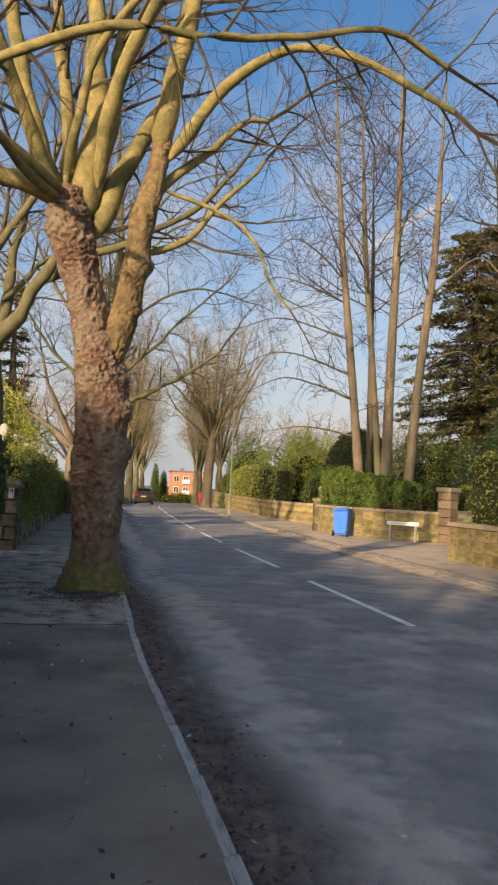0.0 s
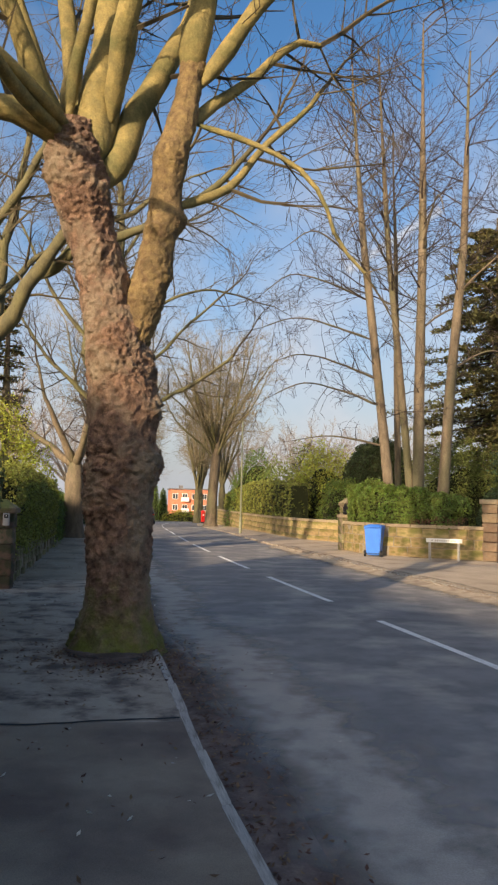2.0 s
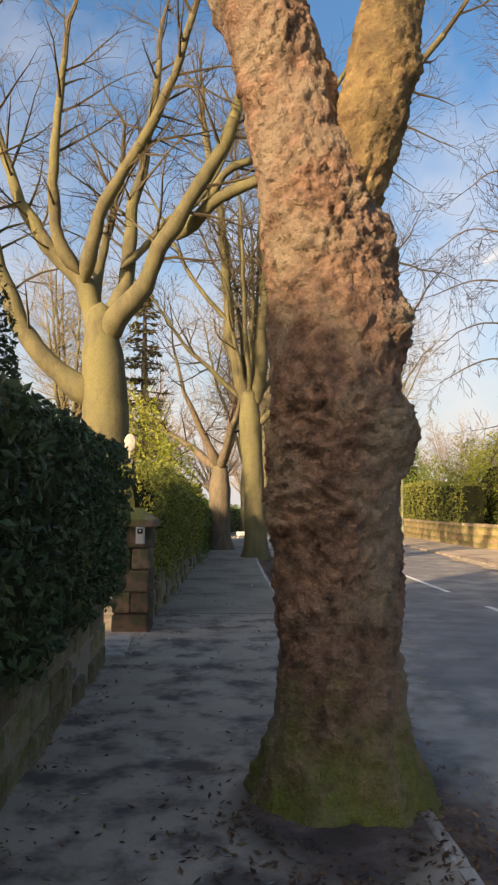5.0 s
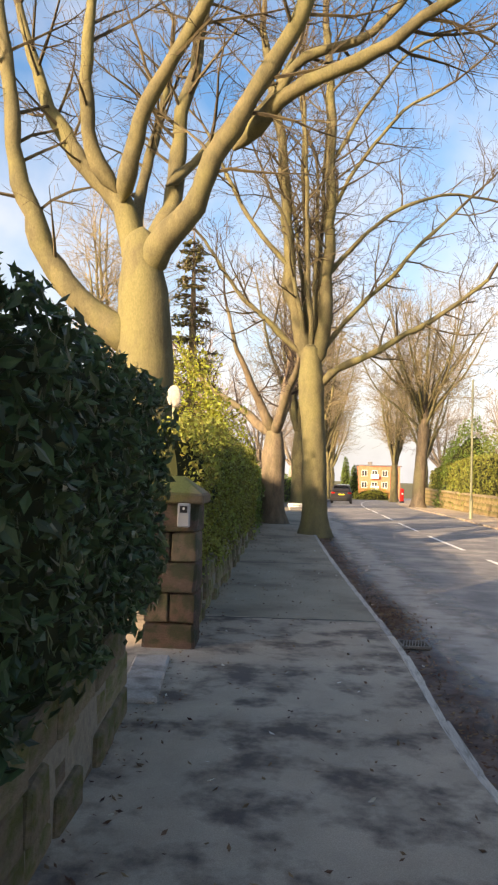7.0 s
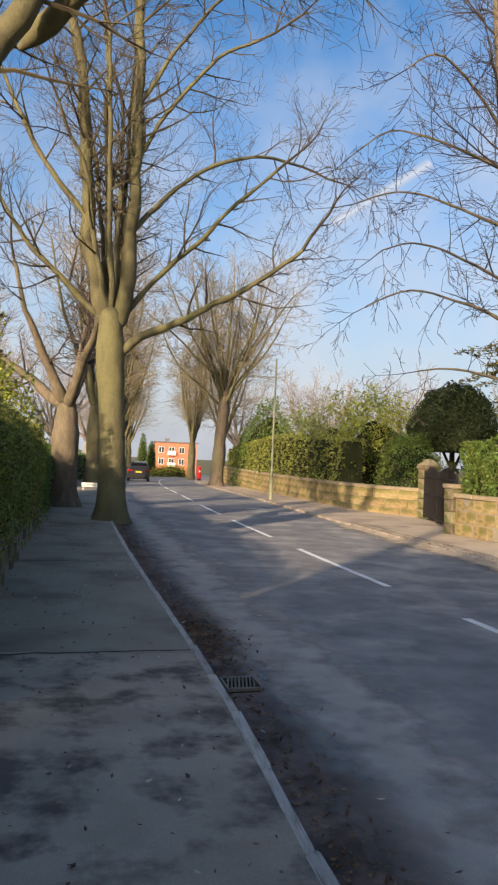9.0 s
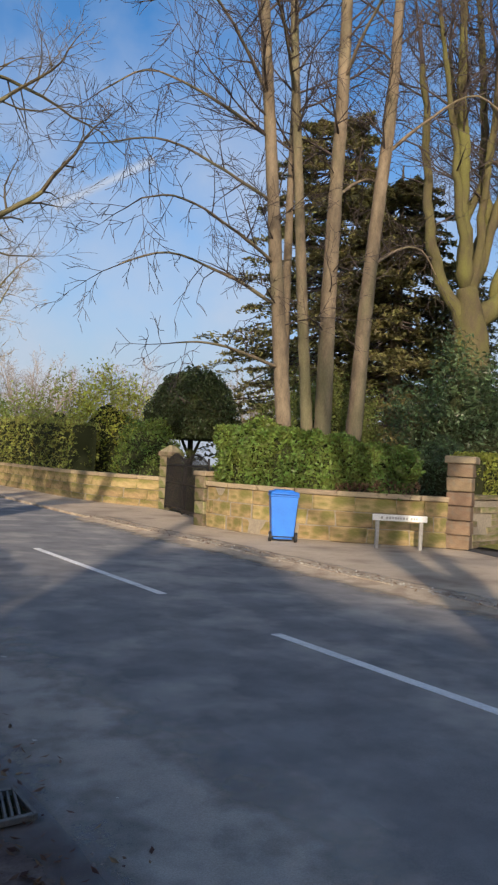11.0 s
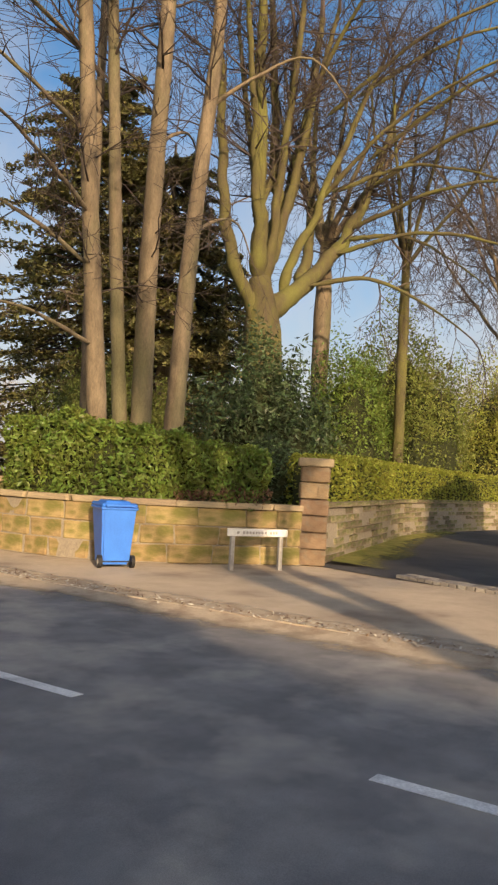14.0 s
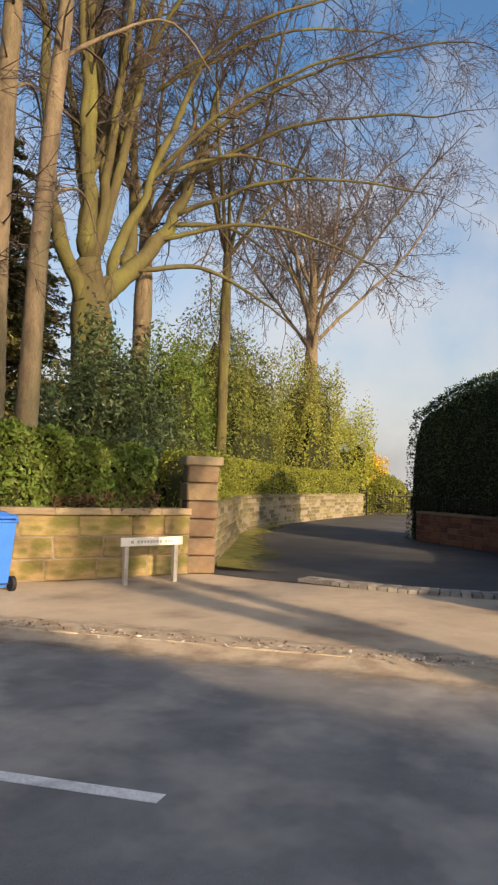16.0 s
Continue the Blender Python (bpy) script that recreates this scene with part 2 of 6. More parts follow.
IRON = mat("black_iron", (0.02, 0.02, 0.022), (0.035, 0.03, 0.028), scale=20, rough=0.55, bump=0.2, metal=0.6)
CASTIRON = mat("cast_iron", (0.16, 0.15, 0.14), (0.24, 0.22, 0.20), scale=20, rough=0.55, bump=0.3, metal=0.7)
RED = mat("post_office_red", (0.62, 0.015, 0.012), (0.55, 0.02, 0.015), scale=4, rough=0.35, bump=0.03)
GALV = mat("grey_green_pole", (0.30, 0.30, 0.20), (0.24, 0.25, 0.16), scale=5, rough=0.6, bump=0.1)
CARPAINT = plain("dark_grey_car_paint", (0.045, 0.042, 0.045), 0.28, 0.5, coat=0.8)
CARGLASS = plain("tinted_glass", (0.012, 0.014, 0.016), 0.06, spec=0.8)
CHROME = plain("chrome", (0.7, 0.7, 0.7), 0.15, 1.0)
TAIL = plain("red_lamp_lens", (0.45, 0.01, 0.01), 0.2)
PLATE = plain("yellow_number_plate", (0.75, 0.55, 0.03), 0.45)
METERGREY = plain("grey_plastic_box", (0.42, 0.43, 0.46), 0.45)
METERDARK = plain("dark_keypad", (0.015, 0.015, 0.02), 0.3)
FARWHITE = plain("white_window_frame", (0.75, 0.75, 0.73), 0.5)
FARGLASS = plain("far_window_glass", (0.05, 0.06, 0.07), 0.08, spec=0.7)
SLATE = mat("slate_roof", (0.12, 0.12, 0.13), (0.18, 0.17, 0.17), scale=4, rough=0.8, bump=0.3)
HAZEWOOD = mat("distant_wood_bark", (0.20, 0.17, 0.15), (0.27, 0.23, 0.19), scale=1, rough=0.95, bump=0)



def fading(m):
    """Lets a surface thin out into what lies under it, by its own "fade" values and a coarse grain."""
    n, l = m.node_tree.nodes, m.node_tree.links
    at, nz, ad, tr, mx = n.new("ShaderNodeAttribute"), n.new("ShaderNodeTexNoise"), n.new("ShaderNodeMath"), n.new("ShaderNodeBsdfTransparent"), n.new("ShaderNodeMixShader")
    at.attribute_name = "fade"
    nz.inputs["Scale"].default_value, nz.inputs["Detail"].default_value = 3.0, 8
    l.new(n.new("ShaderNodeTexCoord").outputs["Object"], nz.inputs["Vector"])
    ad.operation = "ADD"
    l.new(at.outputs["Fac"], ad.inputs[0]), l.new(nz.outputs["Fac"], ad.inputs[1])
    rg = n.new("ShaderNodeMapRange")
    rg.inputs["From Min"].default_value, rg.inputs["From Max"].default_value, rg.inputs["To Max"].default_value = 0.62, 1.25, 0.9
    l.new(ad.outputs[0], rg.inputs["Value"])
    src = n["Material Output"].inputs["Surface"].links[0].from_socket
    l.new(rg.outputs[0], mx.inputs[0]), l.new(tr.outputs[0], mx.inputs[1]), l.new(src, mx.inputs[2])
    l.new(mx.outputs[0], n["Material Output"].inputs["Surface"])
    return m


fading(SOIL), fading(MOSSGRASS), fading(DUST), fading(SAND)
CLOUD = bpy.data.materials.new("thin_white_cloud")
CLOUD.use_nodes = True
cem = CLOUD.node_tree.nodes.new("ShaderNodeEmission")
cem.inputs["Color"].default_value, cem.inputs["Strength"].default_value = (0.86, 0.91, 1.0, 1), 0.6
CLOUD.node_tree.links.new(cem.outputs[0], CLOUD.node_tree.nodes["Material Output"].inputs["Surface"])
fading(CLOUD)
for cn in CLOUD.node_tree.nodes:
    if cn.bl_idname == "ShaderNodeTexNoise":
        cn.inputs["Scale"].default_value = 0.0032
    if cn.bl_idname == "ShaderNodeMapRange":
        cn.inputs["To Max"].default_value = 0.82

# ---- mesh helpers ----


def mesh(name, verts, faces, material, parent=None, smooth=False, label=""):
    me = bpy.data.meshes.new(name)
    me.from_pydata([tuple(v) for v in verts], [], [tuple(f) for f in faces])
    me.materials.append(material)
    if smooth:
        me.polygons.foreach_set("use_smooth", [True] * len(me.polygons))
    ob = new(name, me)
    ob.parent = parent
    return tagged(ob, label)


def fast_mesh(name, verts, quads, material, parent=None, smooth=False, label=""):
    """A mesh from arrays of vertices (n, 3) and quads (m, 4)."""
    verts, quads = np.asarray(verts, np.float32), np.asarray(quads, np.int32)
    me = bpy.data.meshes.new(name)
    me.vertices.add(len(verts))
    me.vertices.foreach_set("co", verts.ravel())
    me.loops.add(quads.size)
    me.loops.foreach_set("vertex_index", quads.ravel())
    me.polygons.add(len(quads))
    me.polygons.foreach_set("loop_start", np.arange(0, quads.size, 4, dtype=np.int32))
    me.polygons.foreach_set("use_smooth", np.full(len(quads), smooth))
    me.materials.append(material)
    me.update(calc_edges=True)
    ob = new(name, me)
    ob.parent = parent
    return tagged(ob, label)


def part(name, bm, material, parent, label="", smooth=False):
    me = bpy.data.meshes.new(name)
    bm.to_mesh(me)
    bm.free()
    me.materials.append(material)
    if smooth:
        me.polygons.foreach_set("use_smooth", [True] * len(me.polygons))
    ob = new(name, me)
    ob.parent = parent
    return tagged(ob, label)


def box(x, y, z, sx, sy, sz, bevel=0.0, turn=0.0, taper=1.0):
    """A bmesh box: centre of its base at x, y, z; sizes; taper: its top's share of its base."""
    bm = bmesh.new()
    bmesh.ops.create_cube(bm, size=1)
    for v in bm.verts:
        k = taper if v.co.z > 0 else 1
        v.co = Vector((v.co.x * sx * k, v.co.y * sy * k, (v.co.z + 0.5) * sz))
    if bevel:
        bmesh.ops.bevel(bm, geom=bm.edges[:], offset=bevel, segments=1, affect="EDGES")
    bm.transform(pose(x, y, z, 0, 0, turn))
    return bm


def merge(*bms):
    """Several bmeshes as one."""
    out, tmp = bmesh.new(), bpy.data.meshes.new("tmp")
    for b in bms:
        b.to_mesh(tmp)
        out.from_mesh(tmp)
        b.free()
    bpy.data.meshes.remove(tmp)
    return out


def rod(a, b, r1, r2=None, sides=10):
    a, b = Vector(a), Vector(b)
    bm = bmesh.new()
    bmesh.ops.create_cone(bm, cap_ends=True, segments=sides, radius1=r1, radius2=r2 or r1, depth=(b - a).length)
    bm.transform(Matrix.Translation((a + b) / 2) @ (b - a).to_track_quat("Z", "Y").to_matrix().to_4x4())
    return bm


def empty(name, x, y, z, label, category, group="", kind=""):
    ob = new(name)
    ob.location = (x, y, z)
    return tagged(ob, label, category, group, kind)


def under(ob, parent):
    """Puts an object built at its place in the world under a thing that stands elsewhere."""
    ob.parent = parent
    ob.matrix_parent_inverse = Matrix.Translation(parent.location).inverted()
    return ob


STONES = []
for k in range(5):
    sb = bmesh.new()
    bmesh.ops.create_cube(sb, size=1)
    rs = random.Random(k)
    for sv in sb.verts:
        sv.co += Vector((rs.uniform(-0.03, 0.03), rs.uniform(-0.02, 0.05), rs.uniform(-0.03, 0.03)))
    bmesh.ops.bevel(sb, geom=sb.edges[:], offset=0.05, segments=1, affect="EDGES")
    STONES.append(sb)


def stone_meshes(material):
    out = []
    for b in STONES:
        me = bpy.data.meshes.new("stone")
        b.to_mesh(me)
        me.materials.append(material)
        out.append(me)
    return out


def stone(name, meshes, rnd, parent, m, size):
    ob = new(name, rnd.choice(meshes))
    ob.parent = parent
    ob.matrix_parent_inverse = Matrix.Translation(parent.location).inverted()
    ob.matrix_basis = m @ Matrix.Diagonal((*size, 1))
    return ob


def along(path, step=0.25):
    """Points at even steps along a smooth curve through the given ones, with their direction."""
    p = [Vector(q).to_3d() for q in path]
    p = [2 * p[0] - p[1], *p, 2 * p[-1] - p[-2]]
    fine = []
    for i in range(1, len(p) - 2):
        a, b, c, d = p[i - 1 : i + 3]
        n = max(2, int((c - b).length / step * 2))
        for k in range(n):
            u = k / n
            fine.append(0.5 * (2 * b + (c - a) * u + (2 * a - 5 * b + 4 * c - d) * u * u + (3 * b - a - 3 * c + d) * u**3))
    fine.append(p[-2])
    out, left = [fine[0]], step
    for a, b in zip(fine, fine[1:]):
        while (b - out[-1]).length >= step:
            out.append(out[-1] + (b - out[-1]).normalized() * step)
    return out


def tube_arrays(acc, pts, radii, sides):
    """Adds a tapered tube through pts to acc = [verts, quads, count]."""
    pts, radii = np.asarray(pts, float), np.asarray(radii, float)
    n = len(pts)
    tan = np.gradient(pts, axis=0)
    tan /= np.linalg.norm(tan, axis=1, keepdims=True) + 1e-9
    ref = np.array([1.0, 0, 0]) if abs(tan[0, 0]) < 0.8 else np.array([0, 1.0, 0])
    u = np.cross(tan, ref)
    u /= np.linalg.norm(u, axis=1, keepdims=True) + 1e-9
    v = np.cross(tan, u)
    ang = np.arange(sides) * (2 * math.pi / sides)
    ring = pts[:, None] + radii[:, None, None] * (u[:, None] * np.cos(ang)[:, None] + v[:, None] * np.sin(ang)[:, None])
    base = acc[2]
    i, j = np.meshgrid(np.arange(n - 1), np.arange(sides), indexing="ij")
    a, b = base + i * sides + j, base + i * sides + (j + 1) % sides
    acc[0].append(ring.reshape(-1, 3))
    acc[1].append(np.stack([a, b, b + sides, a + sides], -1).reshape(-1, 4))
    acc[2] += n * sides



def flush_tubes(acc):
    """Adds the tubes that wait in acc[3], all of one size together."""
    sizes = {}
    for pts, radii, sides in acc[3]:
        sizes.setdefault((len(pts), sides), []).append((pts, radii))
    for (n, sides), tubes in sizes.items():
        pts = np.array([[(p.x, p.y, p.z) for p in t[0]] for t in tubes])
        rad = np.array([t[1] for t in tubes])
        tan = np.gradient(pts, axis=1)
        tan /= np.linalg.norm(tan, axis=2, keepdims=True) + 1e-9
        ref = np.where(np.abs(tan[:, :1, :1]) < 0.8, np.array([1.0, 0, 0]), np.array([0, 1.0, 0]))
        u = np.cross(tan, np.broadcast_to(ref, tan.shape))
        u /= np.linalg.norm(u, axis=2, keepdims=True) + 1e-9
        v = np.cross(tan, u)
        ang = np.arange(sides) * (2 * math.pi / sides)
        ring = pts[:, :, None] + rad[:, :, None, None] * (u[:, :, None] * np.cos(ang)[:, None] + v[:, :, None] * np.sin(ang)[:, None])
        m, i, j = np.meshgrid(np.arange(len(tubes)), np.arange(n - 1), np.arange(sides), indexing="ij")
        base = acc[2] + m * (n * sides) + i * sides
        a, b = base + j, base + (j + 1) % sides
        acc[0].append(ring.reshape(-1, 3))
        acc[1].append(np.stack([a, b, b + sides, a + sides], -1).reshape(-1, 4))
        acc[2] += len(tubes) * n * sides
    acc[3].clear()


# ---- trees ----


def grow(crown, rnd, p, d, r, length, level, up, wild, twig_r=0.004):
    """A branch from p along d, with its side branches."""
    n = 2 if level <= 0 else max(3, int(length / 0.4))
    pts, rad, side = [p.copy()], [r], []
    d = d.normalized()
    for k in range(n):
        u = (k + 1) / n
        d = (d + Vector((rnd.gauss(0, wild), rnd.gauss(0, wild), rnd.gauss(0, wild) + up * (1 if level < 3 else 0.6)))).normalized()
        p = p + d * (length / n)
        pts.append(p.copy())
        rad.append(max(twig_r, r * (1 - 0.85 * u)))
        if u > 0.12 or level > 1:
            side.append((p.copy(), d.copy(), rad[-1], u))
    crown[3].append((pts, rad, 6 if r > 0.05 else 4 if r > 0.02 else 3))
    if level <= 0:
        return
    for q, e, rr, u in side:
        for _ in range(1 if rnd.random() < 0.35 else 2):
            turn = Vector((rnd.uniform(-1, 1), rnd.uniform(-1, 1), rnd.uniform(-0.5, 0.9)))
            f = (e * 0.8 + turn.cross(e).normalized() * rnd.uniform(0.45, 1.0)).normalized()
            cl = length * rnd.uniform(0.3, 0.6) * (1.15 - 0.45 * u)
            if cl > 0.22:
                grow(crown, rnd, q, f, max(twig_r, min(rr * 0.6, 0.014 * cl + 0.002)), cl, level - 1, up, wild * 1.1, twig_r)


def finish_tree(name, base, label, trunk, limbs, crown, bark, limb_bark, twig_bark, group=""):
    t = empty(name, *base, label, "tree", group)
    flush_tubes(crown)
    under(fast_mesh("trunk", np.concatenate(trunk[0]), np.concatenate(trunk[1]), bark, smooth=True), t)
    for acc in limbs:
        under(fast_mesh("limb", np.concatenate(acc[0]), np.concatenate(acc[1]), limb_bark, smooth=True), t)
    tagged(under(fast_mesh("crown", np.concatenate(crown[0]), np.concatenate(crown[1]), twig_bark), t), kind="stuff")
    return t


def led(limbs, crown, rnd, pts, r0, r1, more=3.0, level=3, up=0.05, wild=0.13, start=0.3, dens=0.7, sides=12, length=2.4, twig_r=0.004):
    """A limb that follows pts, with side branches, going on for `more` metres past its end."""
    q = along(pts, 0.3)
    n = len(q)
    rad = [r0 + (r1 - r0) * i / (n - 1) for i in range(n)]
    bent = []
    for i, p in enumerate(q):
        w = noise.noise_vector(p * 0.9) * 0.09 + noise.noise_vector(p * 2.7) * 0.03
        bent.append(p + w * min(1, i / 3) * min(1.5, 0.4 + rad[i] * 6))
        rad[i] *= (1 + 0.22 * noise.noise(p * 2.6)) * (1 + (0.4 if r0 > 0.12 else 0.15) * math.exp(-i / 2.5))
    rad[0] *= 0.2
    rad[1] *= 0.85
    acc = blank()
    tube_arrays(acc, bent, rad, sides)
    limbs.append(acc)
    for i in range(int(n * start), n):
        if rnd.random() < dens:
            e = (bent[i] - bent[i - 1]).normalized()
            turn = Vector((rnd.uniform(-1, 1), rnd.uniform(-1, 1), rnd.uniform(-0.3, 0.9)))
            f = (e * 0.6 + turn.cross(e).normalized()).normalized()
            grow(crown, rnd, bent[i], f, min(rad[i] * 0.5, 0.04), length * rnd.uniform(0.4, 1.1), level - 1, up, wild, twig_r)
    if more:
        grow(crown, rnd, bent[-1], (bent[-1] - bent[-3]).normalized(), r1, more, level, up, wild, twig_r)


def bole(trunk, pts, radii, sides=40, step=0.06, rough=0.05, flare=0.0, lumps=1.0, seed=0, burl=0.0, burrs=()):
    """A trunk with a knotted surface; flare: how far its roots spread at the foot; burrs: (place, size, height) of its swellings."""
    q = along(pts, step)
    n = len(q)
    rad = np.interp(np.linspace(0, 1, n), np.linspace(0, 1, len(radii)), radii)
    rad[-1], rad[-2] = 0.02, rad[-2] * 0.7
    tube_arrays(trunk, q, rad, sides)
    vs = trunk[0][-1]
    for i in range(n):
        for j in range(sides):
            k = i * sides + j
            v = Vector(vs[k])
            out = (v - q[i])
            out.normalize()
            s = v + Vector((seed, seed, 0))
            a = noise.noise(s * 1.7) * 0.8 + (0.5 - abs(noise.noise(s * 4.0))) * 1.2 + (0.4 - abs(noise.noise(s * 9.5))) * 0.8 + noise.noise(s * 22) * 0.5 + noise.noise(s * 45) * 0.2 + burl * max(0, noise.noise(s * 2.3 + Vector((7, 0, 0)))) * 3
            h = max(0.0, 1 - (v.z - q[0].z) / 0.75)
            root = flare * h * h * (0.65 + 0.6 * max(0, noise.noise(Vector((out.x * 2.2 + seed, out.y * 2.2, 0.3)))))
            swell = 0.0
            if burrs:
                # knobbly where it is burred, furrowed lengthwise below
                knob = sum(math.exp(-((v - c).length / w) ** 2) for c, w, _ in burrs)
                swell = sum(g * math.exp(-((v - c).length / w) ** 2) for c, w, g in burrs)
                warp = s + noise.noise_vector(s * 3.0) * 0.12
                knob = min(1.0, knob + max(0.0, noise.noise(s * 0.9) + 0.35))
                a = a * 0.45 + knob * ((0.42 - abs(noise.noise(warp * 6))) * 0.7 + (0.42 - abs(noise.noise(warp * 13))) * 1.1 + (0.42 - abs(noise.noise(warp * 27))) * 0.8 + noise.noise(s * 48) * 0.35)
                a += (1.1 - knob) * (0.3 - abs(noise.noise(Vector((s.x * 8, s.y * 8, s.z * 1.6))))) * 0.9
            vs[k] = v + out * (rough * lumps * a + root + swell)
    return q, rad


def blank():
    return [[], [], 0, []]


def plane_tree():
    """The burred plane at the kerb, forking at four metres into a sheaf of limbs."""
    rnd = random.Random(11)
    trunk, limbs, crown = blank(), [], blank()
    Y = 11.95
    V = Vector
    bole(trunk, [(-0.33, Y, 0.02), (-0.31, Y, 0.7), (-0.33, Y, 1.7), (-0.35, Y, 2.8), (-0.43, Y, 3.5), (-0.58, Y, 4.2), (-0.84, Y, 5.0), (-1.0, Y, 5.6), (-1.02, Y, 6.2)],
         [0.38, 0.325, 0.315, 0.34, 0.335, 0.275, 0.235, 0.25, 0.18], flare=0.22, rough=0.07, sides=150, step=0.019, burl=0.3,
         burrs=((V((-0.40, Y - 0.3, 2.1)), 0.42, 0.05), (V((0.02, Y - 0.1, 2.15)), 0.2, 0.10), (V((0.0, Y - 0.1, 2.75)), 0.18, 0.10), (V((0.0, Y - 0.1, 3.3)), 0.15, 0.06), (V((-0.6, Y - 0.25, 1.75)), 0.25, 0.05), (V((-0.84, Y - 0.25, 5.15)), 0.3, 0.08), (V((-0.98, Y - 0.2, 5.6)), 0.34, 0.11), (V((-0.62, Y - 0.25, 4.55)), 0.16, 0.06), (V((-0.5, Y - 0.3, 3.4)), 0.3, 0.03)))
    fork = blank()
    bole(fork, [(-0.24, Y - 0.05, 3.2), (-0.10, Y - 0.1, 4.1), (0.03, Y - 0.12, 4.8), (0.11, Y - 0.1, 5.6), (0.27, Y - 0.05, 6.4), (0.38, Y, 7.2)],
         [0.05, 0.19, 0.17, 0.17, 0.145, 0.11], rough=0.04, sides=80, step=0.024, seed=5, burl=0.4,
         burrs=((V((0.20, Y - 0.15, 5.0)), 0.16, 0.09), (V((-0.02, Y - 0.3, 4.85)), 0.13, 0.06), (V((0.08, Y - 0.25, 5.75)), 0.2, 0.05), (V((0.08, Y - 0.2, 4.3)), 0.16, 0.04)))
    L = lambda pts, r0, r1, dy=0.0, **kw: led(limbs, crown, rnd, [(x, Y + dy * i / max(1, len(pts) - 1), z) for i, (x, z) in enumerate(pts)], r0, r1, **kw)  # noqa: E731
    L([(-0.9, 5.7), (-1.25, 6.0), (-1.6, 6.1), (-2.3, 6.2), (-3.2, 7.0)], 0.16, 0.08, -0.8)
    L([(-1.15, 6.0), (-1.45, 6.6), (-1.85, 7.5), (-2.2, 8.3), (-2.6, 9.6)], 0.12, 0.07, -1.5)
    L([(-1.1, 6.0), (-1.4, 6.5), (-1.7, 7.3), (-1.95, 8.2), (-2.3, 10.0), (-2.6, 12.0)], 0.15, 0.08, 0.6)
    L([(-0.9, 6.0), (-1.12, 6.7), (-1.27, 7.8), (-1.5, 9.1), (-1.9, 11.5)], 0.13, 0.07, 1.4)
    L([(-1.1, 6.1), (-0.95, 7.0), (-0.75, 7.8), (-0.45, 8.4), (-0.05, 8.8), (0.6, 9.4)], 0.08, 0.05, -1.2)
    L([(-0.8, 5.6), (-0.75, 7.0), (-0.78, 8.3), (-0.85, 9.5), (-0.9, 12.5)], 0.21, 0.09, 0.4)
    L([(-0.7, 5.8), (-0.52, 7.4), (-0.46, 8.7), (-0.38, 9.6), (-0.2, 12.5)], 0.13, 0.07, 1.3)
    L([(-0.62, 5.4), (-0.4, 6.1), (-0.15, 6.8), (0.2, 7.75), (0.42, 8.4), (0.7, 10.5)], 0.16, 0.09, 0.9)
    L([(0.30, 6.8), (0.42, 7.5), (0.50, 8.2), (0.8, 9.4), (1.1, 12.0)], 0.16, 0.08, -0.4)
    L([(0.42, 6.7), (1.06, 7.57), (1.66, 8.19), (2.37, 8.45), (3.3, 8.3), (4.1, 7.75), (4.8, 7.25)], 0.105, 0.045, -1.2, dens=0.4)
    L([(0.30, 6.2), (0.62, 6.65), (1.1, 7.2), (1.68, 7.85), (2.3, 8.0)], 0.085, 0.04, 0.9)
    L([(0.12, 5.2), (0.5, 5.4), (0.9, 5.65), (1.4, 6.4), (1.8, 6.8), (2.1, 7.3)], 0.065, 0.032, 0.8, dens=0.4, more=1.6)
    L([(0.3, 6.3), (0.75, 6.15), (1.25, 6.0), (1.85, 5.55), (2.1, 4.85), (2.5, 4.4)], 0.04, 0.018, -0.3, dens=0.5, more=1.2, up=-0.05, length=1.3)
    led(limbs, crown, rnd, [(-1.05, Y, 5.9), (-1.7, 10.4, 6.05), (-1.5, 8.6, 6.0), (-0.7, 8.0, 6.17), (0.1, 8.0, 6.4), (1.0, 8.0, 6.38), (2.0, 8.1, 6.6), (2.9, 8.2, 6.8), (3.7, 8.4, 6.55)], 0.075, 0.03, dens=0.6, length=1.6, more=1.6, up=0.0)
    L([(-1.0, 6.0), (-1.5, 6.15), (-2.6, 6.6), (-4.0, 7.6)], 0.075, 0.04, -3.0, dens=0.4)
    L([(-0.6, 6.2), (-0.3, 7.5), (0.4, 9.0), (1.2, 10.5), (2.2, 12.0)], 0.12, 0.06, -3.0)
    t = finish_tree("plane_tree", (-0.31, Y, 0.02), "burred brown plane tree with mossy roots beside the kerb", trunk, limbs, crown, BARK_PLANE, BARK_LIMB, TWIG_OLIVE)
    under(fast_mesh("fork_stem", fork[0][0], fork[1][0], BARK_FORK, smooth=True), t)
    return t


